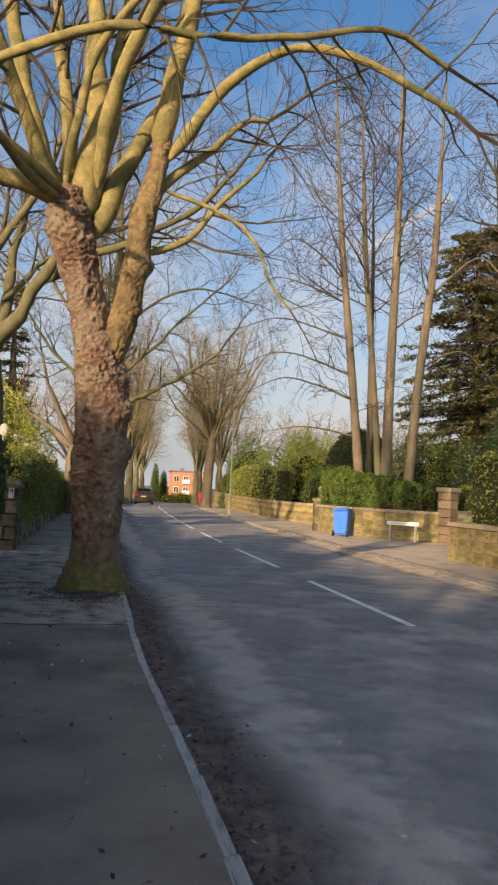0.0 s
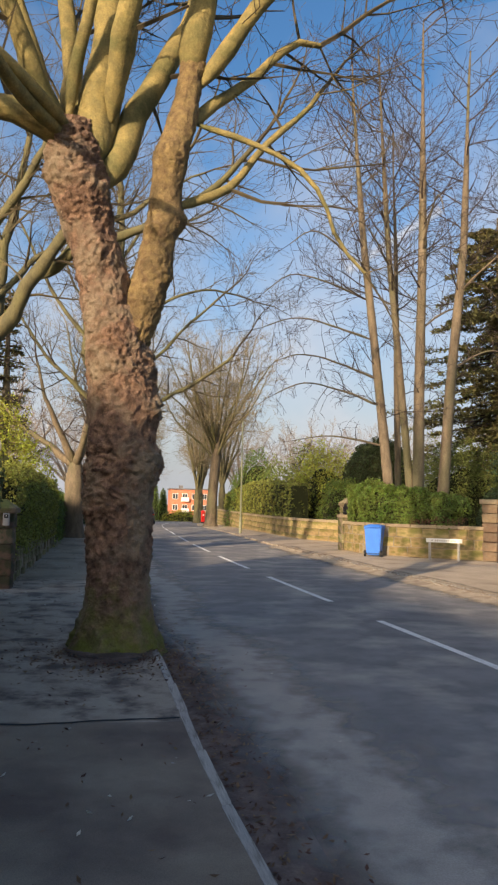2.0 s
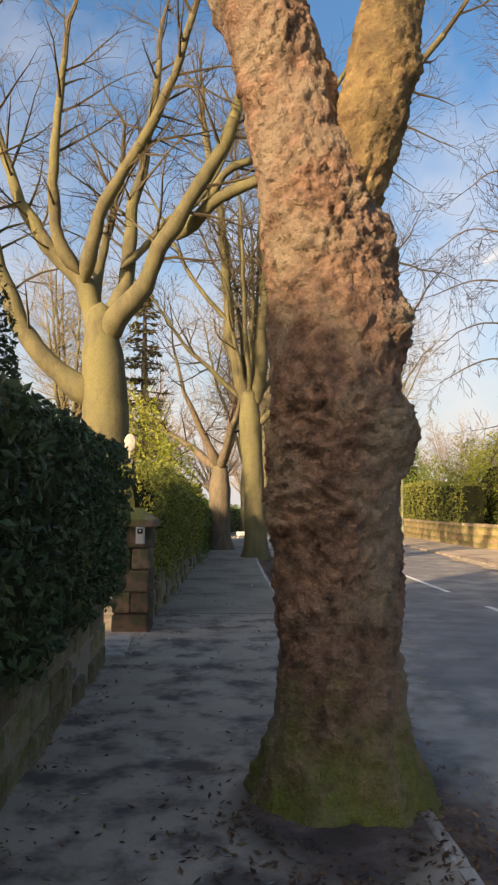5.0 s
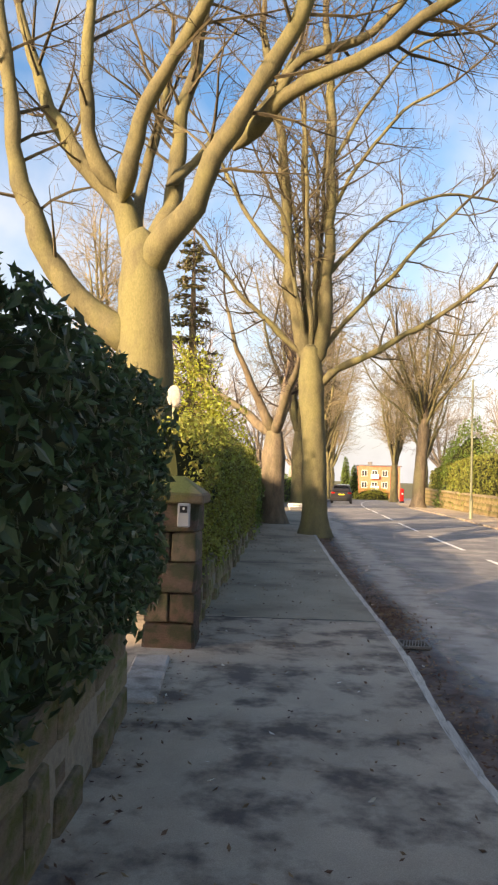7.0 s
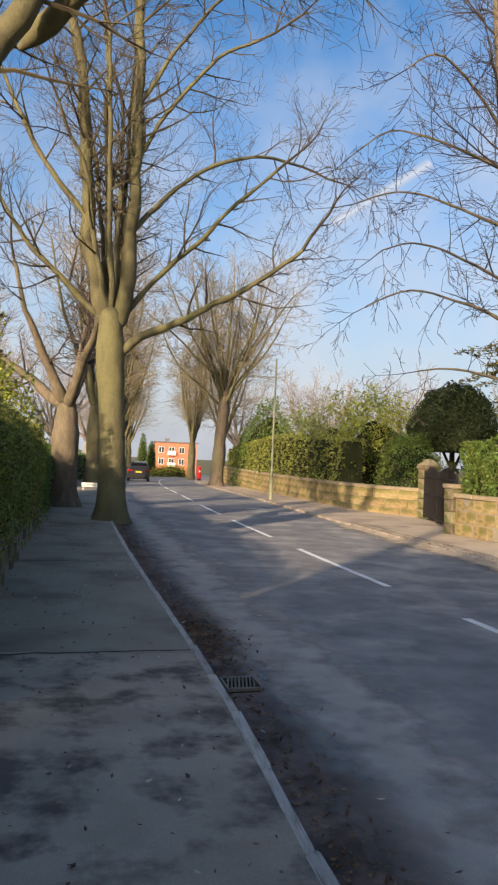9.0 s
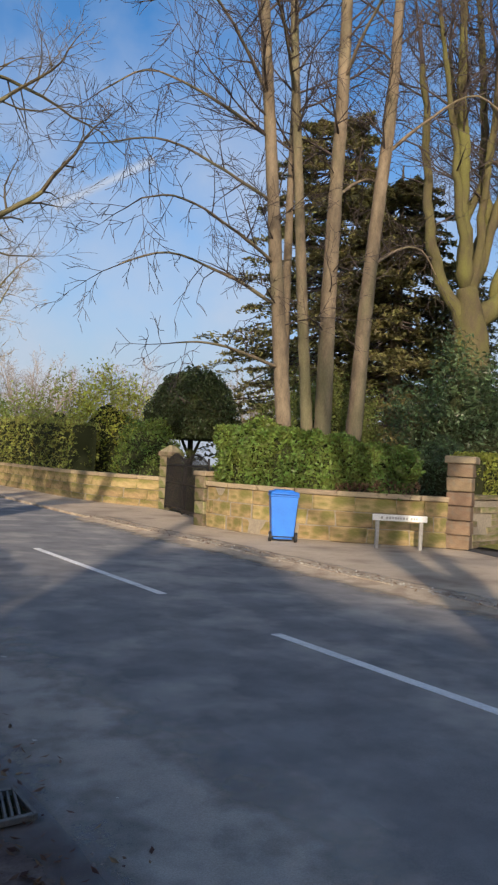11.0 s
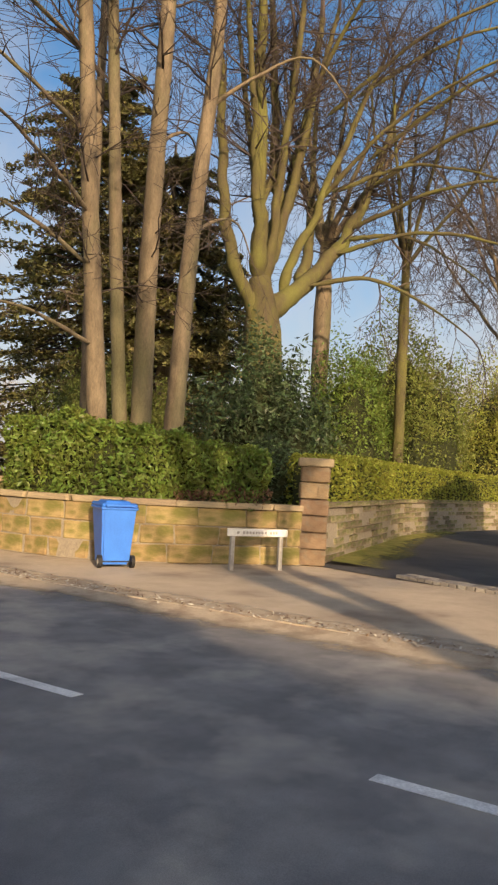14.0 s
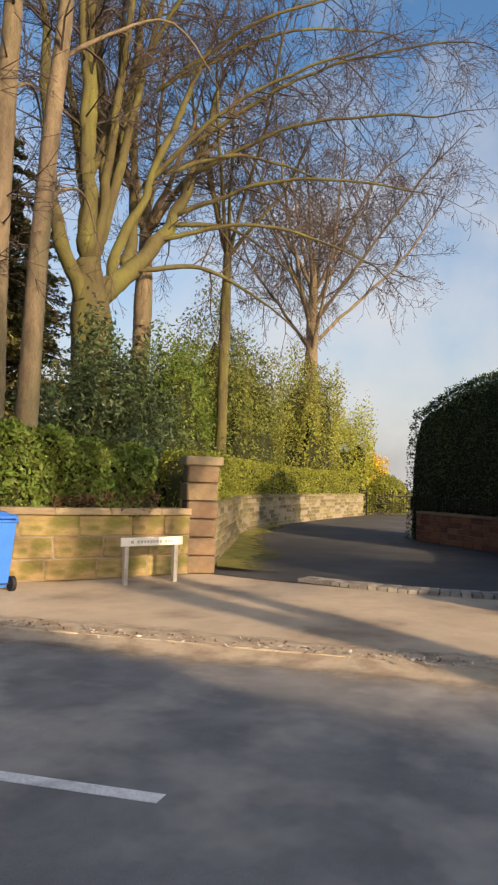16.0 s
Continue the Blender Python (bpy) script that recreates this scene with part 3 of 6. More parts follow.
def beech_tree():
    """The smooth tree behind the hedge, parting low into wide limbs."""
    rnd = random.Random(23)
    trunk, limbs, crown = blank(), [], blank()
    Y = 23.5
    bole(trunk, [(-4.72, Y, 0.0), (-4.72, Y, 2.0), (-4.74, Y, 3.6), (-4.82, Y, 4.8), (-4.9, Y, 5.7), (-4.9, Y, 6.3)], [0.58, 0.52, 0.50, 0.50, 0.46, 0.25], flare=0.3, rough=0.012, sides=32, step=0.12, seed=3)
    L = lambda pts, r0, r1, dy=0.0, **kw: led(limbs, crown, rnd, [(x, Y + dy * i / max(1, len(pts) - 1), z) for i, (x, z) in enumerate(pts)], r0, r1, **kw)  # noqa: E731
    L([(-4.9, 5.2), (-5.1, 6.1), (-5.45, 7.0), (-6.1, 7.65), (-6.65, 8.25), (-7.2, 9.2), (-7.8, 11.0)], 0.26, 0.08, 0.6)
    L([(-4.9, 3.9), (-5.5, 4.45), (-6.3, 5.25), (-6.95, 6.6), (-7.3, 8.1), (-7.6, 10.5)], 0.27, 0.09, -0.6)
    L([(-5.4, 6.9), (-5.75, 7.5), (-5.95, 8.2), (-5.85, 9.5), (-5.6, 11.5)], 0.15, 0.07, -0.8)
    L([(-5.3, 6.7), (-5.1, 7.1), (-4.75, 8.2), (-3.9, 9.4), (-3.3, 10.3), (-2.6, 12.0)], 0.17, 0.07, -1.6)
    L([(-4.7, 5.6), (-4.52, 6.6), (-4.48, 7.6), (-4.4, 9.1), (-4.2, 10.5), (-4.0, 13.0)], 0.19, 0.08, 1.6)
    L([(-4.8, 5.3), (-4.4, 5.95), (-3.7, 6.8), (-3.15, 7.8), (-2.3, 8.95), (-1.8, 10.1), (-1.4, 12.0)], 0.24, 0.09, -1.5)
    L([(-3.25, 7.65), (-2.7, 8.05), (-2.16, 8.25), (-1.2, 8.5), (0.2, 9.15), (1.4, 9.9), (2.4, 11.0)], 0.15, 0.06, -2.2, dens=0.4)
    L([(-2.9, 8.1), (-2.5, 8.5), (-2.0, 9.2), (-1.0, 9.45), (-0.2, 10.1), (0.6, 11.3)], 0.11, 0.05, -0.5, dens=0.4)
    L([(-4.48, 7.0), (-4.2, 7.5), (-3.65, 8.4), (-2.9, 9.2), (-2.3, 10.6)], 0.10, 0.05, 2.0)
    L([(-5.0, 5.6), (-5.2, 6.6), (-5.2, 8.2), (-5.0, 10.5)], 0.14, 0.07, 2.2)
    return finish_tree("beech_tree", (-4.72, Y, 0), "smooth tan beech tree with wide limbs behind the hedge", trunk, limbs, crown, BARK_GREY, BARK_GREY, TWIG_OLIVE)


def pollard_tree():
    """The kerb tree with two upright leaders and a low arm over the road."""
    rnd = random.Random(31)
    trunk, limbs, crown = blank(), [], blank()
    Y = 32.2
    bole(trunk, [(-1.90, Y, 0.0), (-1.92, Y, 1.2), (-1.97, Y, 2.5), (-2.08, Y, 4.0), (-2.13, Y, 5.0), (-2.14, Y, 5.7)], [0.40, 0.35, 0.325, 0.34, 0.37, 0.25], flare=0.2, rough=0.016, sides=32, step=0.1, seed=7)
    L = lambda pts, r0, r1, dy=0.0, **kw: led(limbs, crown, rnd, [(x, Y + dy * i / max(1, len(pts) - 1), z) for i, (x, z) in enumerate(pts)], r0, r1, **kw)  # noqa: E731
    L([(-2.25, 5.0), (-2.55, 6.2), (-2.86, 7.6), (-3.1, 10.4), (-3.35, 12.4), (-3.9, 15.5)], 0.21, 0.11, 0.3, dens=0.75, length=2.8)
    L([(-1.98, 5.0), (-1.8, 6.2), (-1.72, 7.6), (-1.67, 10.4), (-1.72, 12.9), (-1.95, 15.4)], 0.20, 0.11, -0.2, dens=0.75, length=2.8)
    for dx, dy, top in ((-0.55, 0.8, 11.5), (-0.15, -0.7, 12.5), (0.2, 0.9, 13.5), (-0.3, 0.3, 14.0), (0.45, 0.5, 10.5), (-0.8, -0.4, 10.0), (0.1, 0.1, 11.0)):
        L([(-2.12 + dx * 0.2, 5.2), (-2.12 + dx * 0.6, 7.2), (-2.15 + dx, 9.2), (-2.2 + dx * 1.6, top)], 0.085, 0.045, dy * 2, dens=0.6)
    L([(-1.95, 4.3), (-1.5, 4.75), (-1.1, 4.95), (-0.32, 5.3), (0.45, 5.8), (1.8, 6.6), (3.0, 7.5)], 0.12, 0.05, -0.8, dens=0.5, length=2.4)
    L([(-1.95, 5.2), (-1.5, 5.9), (-0.84, 6.7), (0.24, 7.85), (1.2, 8.9), (2.4, 10.1)], 0.08, 0.045, 0.5, dens=0.7, length=2.6)
    L([(-1.8, 7.5), (-1.0, 8.6), (0.2, 9.7), (1.6, 10.3), (3.2, 10.2)], 0.07, 0.04, 0.9, dens=0.7, length=2.4)
    L([(-1.7, 9.5), (-0.8, 11.0), (0.4, 12.4), (1.6, 13.0)], 0.06, 0.04, -0.6, dens=0.7, length=2.4)
    L([(-2.4, 5.3), (-3.3, 6.2), (-4.4, 7.2), (-5.4, 8.8)], 0.09, 0.045, -0.5, dens=0.6)
    L([(-2.9, 8.0), (-3.9, 9.2), (-4.8, 10.8), (-5.6, 12.5)], 0.08, 0.045, 0.5, dens=0.6)
    L([(-1.7, 11.0), (-0.6, 13.0), (0.6, 14.6), (1.6, 15.2)], 0.06, 0.04, 0.6, dens=0.7)
    return finish_tree("pollard_tree", (-1.9, Y, 0), "tall ochre-barked roadside tree with two upright leaders", trunk, limbs, crown, BARK_GREY, BARK_GREY, TWIG_OLIVE)


def mossy_beech():
    """The great garden beech: a low fork, heavy arms, drooping sprays towards the side road."""
    rnd = random.Random(51)
    trunk, limbs, crown = blank(), [], blank()
    Y = 33.6
    bole(trunk, [(18.9, Y, 0.95), (18.6, Y, 4.0), (18.35, Y, 6.2), (18.1, Y, 7.6), (18.0, Y, 8.4)], [0.75, 0.62, 0.62, 0.60, 0.3], flare=0.4, rough=0.03, sides=32, step=0.12, seed=12)
    L = lambda pts, r0, r1, dy=0.0, **kw: led(limbs, crown, rnd, [(x, Y + dy * i / max(1, len(pts) - 1), z) for i, (x, z) in enumerate(pts)], r0, r1, twig_r=0.007, **kw)  # noqa: E731
    L([(18.3, 6.4), (17.7, 7.3), (17.0, 8.6), (16.6, 10.2), (16.5, 12.2), (16.2, 16)], 0.24, 0.10, 0.8, length=3.0)
    L([(18.3, 6.9), (19.4, 7.8), (20.9, 9.0), (22.9, 11.4), (24.2, 14), (25.2, 17)], 0.34, 0.10, -1.0, length=3.4, more=4)
    L([(18.0, 8.0), (18.5, 9.4), (19.2, 10.7), (20.1, 12.8), (20.7, 14.6), (21.4, 19)], 0.33, 0.11, 0.3, length=3.4, more=4)
    L([(17.9, 8.0), (17.6, 9.8), (17.35, 11.6), (17.0, 15.2), (16.6, 19)], 0.27, 0.10, -0.5, length=3.0, more=4)
    L([(20.2, 8.5), (21.4, 9.9), (22.0, 12.5), (22.6, 16)], 0.2, 0.08, 1.2, length=3.0)
    L([(19.0, 10.4), (18.9, 13), (19.1, 16), (18.8, 20)], 0.2, 0.08, 1.0, length=3.0)
    for x, z, ex, ez, dy in ((18.2, 7.6, 17.7, 18.5, -1.6), (18.6, 8.6, 19.9, 18.0, -1.4), (19.2, 7.9, 21.6, 16.5, -2.2), (17.8, 8.4, 15.2, 16.5, -1.0), (18.4, 8.2, 18.6, 17.5, 2.0)):
        L([(x, z), (x + (ex - x) * 0.25, z + (ez - z) * 0.3), (x + (ex - x) * 0.6, z + (ez - z) * 0.65), (ex, ez)], 0.17, 0.07, dy, length=2.8, dens=0.5)
    L([(17.5, 10.0), (18.4, 12.6), (18.2, 16)], 0.15, 0.07, -0.8, length=3.0)
    for x, z, ex, ey, ez in ((21.5, 9.8, 25.0, 26.5, 9.6), (22.5, 11.0, 25.5, 25.0, 12.2), (23.5, 12.8, 25.0, 24.2, 14.6), (23.6, 14.0, 24.6, 23.6, 17.0), (20.6, 14.5, 23.5, 25.5, 18.5), (20.0, 8.3, 23.0, 28.5, 6.8), (22.5, 16, 27.5, 26.5, 19.5), (21.2, 12, 27.5, 28.5, 13.5), (20.0, 11, 21.0, 26.0, 15.0), (22.0, 10.5, 28.5, 30.0, 10.0), (19.0, 14, 18.0, 27.5, 18.0)):
        a, b = Vector((x, Y - 0.6, z)), Vector((ex, ey, ez))
        led(limbs, crown, rnd, [a, a.lerp(b, 0.4) + Vector((0, 0, 0.9)), a.lerp(b, 0.75) + Vector((0, 0, 0.6)), b], 0.09, 0.03, up=-0.04, dens=0.8, length=2.8, more=2.6, twig_r=0.007)
    return finish_tree("mossy_beech", (18.9, Y, 0.95), "large moss-green beech with heavy rising limbs in the garden", trunk, limbs, crown, BARK_MOSS, BARK_MOSS, TWIG)


def spray_tree(name, label, x, y, z, seed, fork, r, count, height, spread, bark, limb, twig, level=3, length=2.6, more=2.5, lean=0.0, dens=0.6, up=0.04, group="", twig_r=0.007, thick=0.42, leader=0.0):
    """A bole that parts at `fork` into a sheaf of `count` rising limbs."""
    rnd = random.Random(seed)
    trunk, limbs, crown = blank(), [], blank()
    bole(trunk, [(x, y, z), (x + lean * 0.4, y, z + fork * 0.5), (x + lean, y, z + fork), (x + lean * 1.1, y, z + fork * 1.12 + leader)], [r * 1.1, r * 0.92, r * (1 if not leader else 0.9), r * (0.5 if not leader else 0.22)], flare=r * 0.6, rough=0.02, sides=24, step=0.15, seed=seed)
    for i in range(count):
        a = 2 * math.pi * (i + rnd.uniform(-0.3, 0.3)) / count
        s = spread * (0.35 + 0.65 * ((i * 7) % count) / count)
        h = height * rnd.uniform(0.8, 1.0) * (1.12 - 0.3 * s / spread)
        ex, ey = math.cos(a) * s, math.sin(a) * s
        x0, z0 = x + lean, z + fork + leader * (((i * 5) % count) / count - 0.15)
        led(limbs, crown, rnd, [(x0, y, z0 - 0.15), (x0 + ex * 0.35, y + ey * 0.35, z0 + (h - fork) * 0.28), (x0 + ex * 0.75, y + ey * 0.75, z0 + (h - fork) * 0.62), (x0 + ex, y + ey, z + h)],
            r * thick, 0.045, level=level, length=length, more=more, dens=dens, up=up, sides=8, twig_r=twig_r)
    return finish_tree(name, (x, y, z), label, trunk, limbs, crown, bark, limb, twig, group)


def lime_stem(x0, x1, r, y, seed, top, arms, foot=1.0, label="tall bare brown lime stem behind the garden wall"):
    """One tall bare stem of the group behind the wall, with arms drooping towards the road."""
    rnd = random.Random(seed)
    trunk, limbs, crown = blank(), [], blank()
    slope = (x1 - x0) / 9.0
    pts = [(x0 - slope * 1.6, y, foot), (x0, y, 2.6), (x0 + slope * 3.0, y + 0.1, 6.0), (x0 + slope * 6, y + 0.1, 9.0), (x1, y + 0.1, 12), (x1 + slope * 3, y + 0.3, top - 2), (x1 + slope * 4, y + 0.3, top)]
    bole(trunk, pts, [r * 1.15, r, r * 0.9, r * 0.8, r * 0.65, r * 0.3, 0.03], rough=0.012, sides=16, step=0.2, seed=seed)
    q = along(pts, 0.5)
    for i, p in enumerate(q):
        if p.z > 9 and rnd.random() < 0.75:
            a = rnd.uniform(0, 6.28)
            grow(crown, rnd, p, Vector((math.cos(a), math.sin(a), 0.7)), 0.035, rnd.uniform(1.8, 3.6), 2, 0.03, 0.12, 0.006)
        elif p.z > 4.5 and rnd.random() < 0.35:
            a = rnd.uniform(0, 6.28)
            grow(crown, rnd, p, Vector((math.cos(a), math.sin(a), 0.5)), 0.022, rnd.uniform(1.0, 2.2), 2, -0.02, 0.14, 0.006)
    for z, length, ang, rise in arms:
        p = min(q, key=lambda v: abs(v.z - z))
        d = Vector((math.cos(ang), math.sin(ang), rise))
        led(limbs, crown, rnd, [p, p + d * length * 0.35, p + Vector((d.x, d.y, rise * 0.75)) * length * 0.7, p + Vector((d.x, d.y, rise * 0.15)) * length], 0.05, 0.016, level=3, more=1.6, up=-0.07, wild=0.12, dens=0.75, sides=6, length=1.7, start=0.2, twig_r=0.006)
    return finish_tree("lime_tree", (x0 - slope * 1.6, y, foot), label, trunk, limbs, crown, BARK_LIME, BARK_LIME, TWIG, "lime stems behind the wall")


# ---- leaves, hedges, bushes ----


def leaf_arrays(rng, pts, nrm, size, flat=0.5):
    """A small folded leaf at each point."""
    n = len(pts)
    d = nrm * flat + rng.normal(size=(n, 3)) * 0.7
    d /= np.linalg.norm(d, axis=1, keepdims=True)
    t = np.cross(d, rng.normal(size=(n, 3)))
    t /= np.linalg.norm(t, axis=1, keepdims=True)
    b = np.cross(d, t)
    s = (size * rng.uniform(0.6, 1.3, n))[:, None]
    v = np.stack([pts - t * s, pts + b * s * 0.45 - d * s * 0.12, pts + t * s, pts - b * s * 0.45 - d * s * 0.12], 1)
    return v.reshape(-1, 3), np.arange(4 * n).reshape(-1, 4)


def lumps(pts, scale, seed):
    return np.array([noise.noise(Vector(p) * scale + Vector((seed, 0, 0))) for p in pts])


def hedge(name, label, path, z0, z1, half, leaf, count, material, seed, rounded=0.25, rough=0.07, top_fn=None, overhang=0.0):
    """A hedge along path between heights z0 and z1 (lists follow the path), half its thickness to either side."""
    rng = np.random.default_rng(seed)
    c = np.array([tuple(p) for p in along(path, 0.2)])[:, :2]
    n = len(c)
    tan = np.gradient(c, axis=0)
    tan /= np.linalg.norm(tan, axis=1, keepdims=True)
    lat = np.stack([tan[:, 1], -tan[:, 0]], 1)
    u = np.linspace(0, 1, n)
    z0 = np.interp(u, np.linspace(0, 1, np.size(z0)), np.ravel(z0)) if np.size(z0) > 1 else np.full(n, float(z0))
    z1 = np.interp(u, np.linspace(0, 1, np.size(z1)), np.ravel(z1)) if np.size(z1) > 1 else np.full(n, float(z1))
    # the cross-section: up one side, over the rounded top, down the other; and its ends
    a = np.concatenate([np.linspace(0, 1 - rounded, 6), 1 - rounded + rounded * np.sin(np.linspace(0.2, 1, 4) * math.pi / 2)])
    w = np.concatenate([np.ones(6), 1 - rounded * 1.2 * (1 - np.cos(np.linspace(0.2, 1, 4) * math.pi / 2))])
    prof = [(wi, ai) for wi, ai in zip(w, a)] + [(-wi, ai) for wi, ai in zip(w[::-1], a[::-1])]
    k = len(prof)
    core = np.zeros((n, k, 3))
    for j, (wi, ai) in enumerate(prof):
        core[:, j, :2] = c + lat * (half * wi * 0.72)
        core[:, j, 2] = z0 + (z1 - z0 - 0.16) * ai
    i, j = np.meshgrid(np.arange(n - 1), np.arange(k), indexing="ij")
    quads = np.stack([i * k + j, i * k + (j + 1) % k, (i + 1) * k + (j + 1) % k, (i + 1) * k + j], -1).reshape(-1, 4)
    caps = [[e * k + q, e * k + q + 1, e * k + k - 2 - q, e * k + k - 1 - q] for e in (0, n - 1) for q in range(k // 2 - 1)]
    t = empty(name, float(c[n // 2, 0]), float(c[n // 2, 1]), float(z0[n // 2]), label, "hedge")
    # Solid core in painted shade, showing between the leaves.
    under(fast_mesh("shade_core", core.reshape(-1, 3), np.concatenate([quads, caps]), CORE), t)
    # leaves over the sides, the top and the ends
    f = rng.uniform(0, n - 1.001, count)
    ends = rng.random(count) < 0.03
    f = np.where(ends, np.where(rng.random(count) < 0.5, 0, n - 1.001), f)
    fi = f.astype(int)
    fr = (f - fi)[:, None]
    cc = c[fi] * (1 - fr) + c[np.minimum(fi + 1, n - 1)] * fr
    ll, tt = lat[fi], tan[fi]
    per = np.abs(rng.uniform(-1, 1, count))
    hgt = (z1 - z0)[fi]
    side = np.where(rng.random(count) < 0.5, -1, 1)
    run = hgt / (hgt + half)
    up = per < run
    ai = np.where(up, per / run, 1.0)
    wi = np.where(up, 1.0, 1 - (per - run) / (1 - run))
    round_in = np.clip((ai - (1 - rounded)) / rounded, 0, 1) * (up * 1.0)
    wi = wi * (1 - 0.22 * round_in ** 2)
    ai = ai - np.where(up, 0, 0.5 * rounded * (wi ** 4) * 0.4)
    wi = np.where(ends, rng.uniform(-1, 1, count), wi * side)
    ai = np.where(ends, rng.uniform(0, 1, count), ai)
    p = np.zeros((count, 3))
    p[:, :2] = cc + ll * (half * wi)[:, None]
    p[:, 2] = z0[fi] + hgt * ai
    nr = np.zeros((count, 3))
    nr[:, :2] = ll * np.where(up, wi, wi * 0.3)[:, None] + tt * np.where(ends, np.where(f > 1, 1, -1), 0)[:, None]
    nr[:, 2] = np.where(up, 0.15 + 0.6 * round_in, 1.0)
    nr /= np.linalg.norm(nr, axis=1, keepdims=True)
    p += nr * (lumps(p, 2.1, seed) * rough + rng.uniform(-0.10, 0.03, count))[:, None]
    v, q = leaf_arrays(rng, p, nr, leaf)
    tagged(under(fast_mesh("leaves", v, q, material), t), kind="stuff")
    return t


def bush(name, label, x, y, z, rx, ry, h, leaf, count, material, seed, rough=0.22, flat_base=0.15, category="bush", core=0.8, stem=0.0, loose=0.14):
    """A rounded shrub standing at x, y, z; stem: the bare height below its crown."""
    rng = np.random.default_rng(seed)
    t = empty(name, x, y, z, label, category)
    d = rng.normal(size=(count, 3))
    d /= np.linalg.norm(d, axis=1, keepdims=True)
    d[:, 2] = np.where(d[:, 2] < -flat_base * 2, -d[:, 2], d[:, 2])
    zc, rz = z + stem + (h - stem) * flat_base, (h - stem) * (1 - flat_base)
    wob = lumps(d * 2.2, 1.0, seed) * rough + lumps(d * 5.5, 1.0, seed + 3) * rough * 0.5
    r = 1 + wob + rng.uniform(-loose, 0.03, count) + (loose > 0.2) * np.maximum(0, rng.normal(0, 0.06, count))
    p = np.array([x, y, zc]) + d * r[:, None] * np.array([rx, ry, rz])
    p[:, 2] = np.maximum(p[:, 2], z + stem + rng.uniform(0, 0.1, count))
    v, q = leaf_arrays(rng, p, d, leaf)
    bm = bmesh.new()
    bmesh.ops.create_icosphere(bm, subdivisions=3, radius=1)
    for vv in bm.verts:
        e = vv.co.normalized()
        k = core * (1 + noise.noise(e * 2.2 + Vector((seed, 0, 0))) * rough)
        vv.co = Vector((x + e.x * rx * k, y + e.y * ry * k, max(z + stem * 0.98, zc + e.z * rz * k)))
    if stem:
        bm = merge(bm, rod((x, y, z - 0.05), (x, y, z + stem + 0.3), 0.14, 0.10), rod((x, y, z + stem * 0.4), (x + rx * 0.3, y, z + stem + 0.3), 0.07, 0.05), rod((x, y, z + stem * 0.5), (x - rx * 0.3, y, z + stem + 0.3), 0.07, 0.05))
    # The core, with any stems, takes the painted shade colour too.
    under(part("shade_core", bm, CORE, None), t)
    tagged(under(fast_mesh("leaves", v, q, material), t), kind="stuff")
    return t


def conifer(name, label, x, y, z, h, r, seed, material, count=14000, leaf=0.13, droop=0.1):
    """A conifer: a stem, tiers of level boughs, and needles along them."""
    rng = np.random.default_rng(seed)
    rnd = random.Random(seed)
    t = empty(name, x, y, z, label, "tree")
    trunk, boughs = blank(), blank()
    tube_arrays(trunk, [(x, y, z), (x + 0.1, y, z + h * 0.5), (x, y, z + h)], [0.4, 0.25, 0.04], 10)
    pts, nrm = [], []
    tiers = int(h / 0.3)
    for i in range(tiers):
        zz = z + h * (0.04 + 0.94 * i / tiers) + rnd.uniform(-0.3, 0.3)
        rr = r * (1 - 0.72 * (i / tiers) ** 1.4) * rnd.uniform(0.7, 1.1)
        for k in range(7):
            a = rnd.uniform(0, 6.28)
            L = rr * rnd.uniform(0.6, 1.05)
            e = np.array([math.cos(a), math.sin(a), -droop * rnd.uniform(0.2, 1.6)])
            s = np.array([x, y, zz])
            tube_arrays(boughs, [s, s + e * L * 0.5, s + e * L], [0.045, 0.03, 0.008], 4)
            m = max(1, int(count / tiers / 7))
            u = rng.uniform(0.25, 1.0, m) ** 0.7
            side = rng.normal(size=m) * 0.18 * L * (1.15 - u)
            q = s + e * (u * L)[:, None] + np.array([-e[1], e[0], 0]) * side[:, None]
            q[:, 2] += rng.normal(size=m) * 0.07 - 0.12 * np.abs(side)
            pts.append(q)
            nrm.append(np.tile([0, 0, 1.0], (m, 1)))
    v, q = leaf_arrays(rng, np.concatenate(pts), np.concatenate(nrm), leaf, 1.3)
    under(fast_mesh("trunk", np.concatenate(trunk[0]), np.concatenate(trunk[1]), BARK_LIME, smooth=True), t)
    under(fast_mesh("bough_mass", np.concatenate(boughs[0]), np.concatenate(boughs[1]), TWIG), t)
    tagged(under(fast_mesh("needles", v, q, material), t), kind="stuff")
    return t


# ---- ground ----


def strip(name, f_left, f_right, y0, y1, dz, material, label, step=0.5, across=2, crown=0.0, fade=False):
    """A sheet that follows the road between two edges."""
    ys = np.arange(y0, y1 + 1e-6, step)
    vs, fs = [], []
    for i, y in enumerate(ys):
        a, b = f_left(y), f_right(y)
        for k in range(across + 1):
            u = k / across
            vs.append((a + (b - a) * u, y, gz(y) + dz + crown * (4 * u * (1 - u))))
            if i and k:
                m = across + 1
                fs.append(((i - 1) * m + k - 1, (i - 1) * m + k, i * m + k, i * m + k - 1))
    ob = mesh(name, vs, fs, material, smooth=True)
    if fade:
        at = ob.data.attributes.new("fade", "FLOAT", "POINT")
        at.data.foreach_set("value", [1 - (k % (across + 1)) / across for k in range(len(vs))])
    return tagged(ob, label, kind="structure")


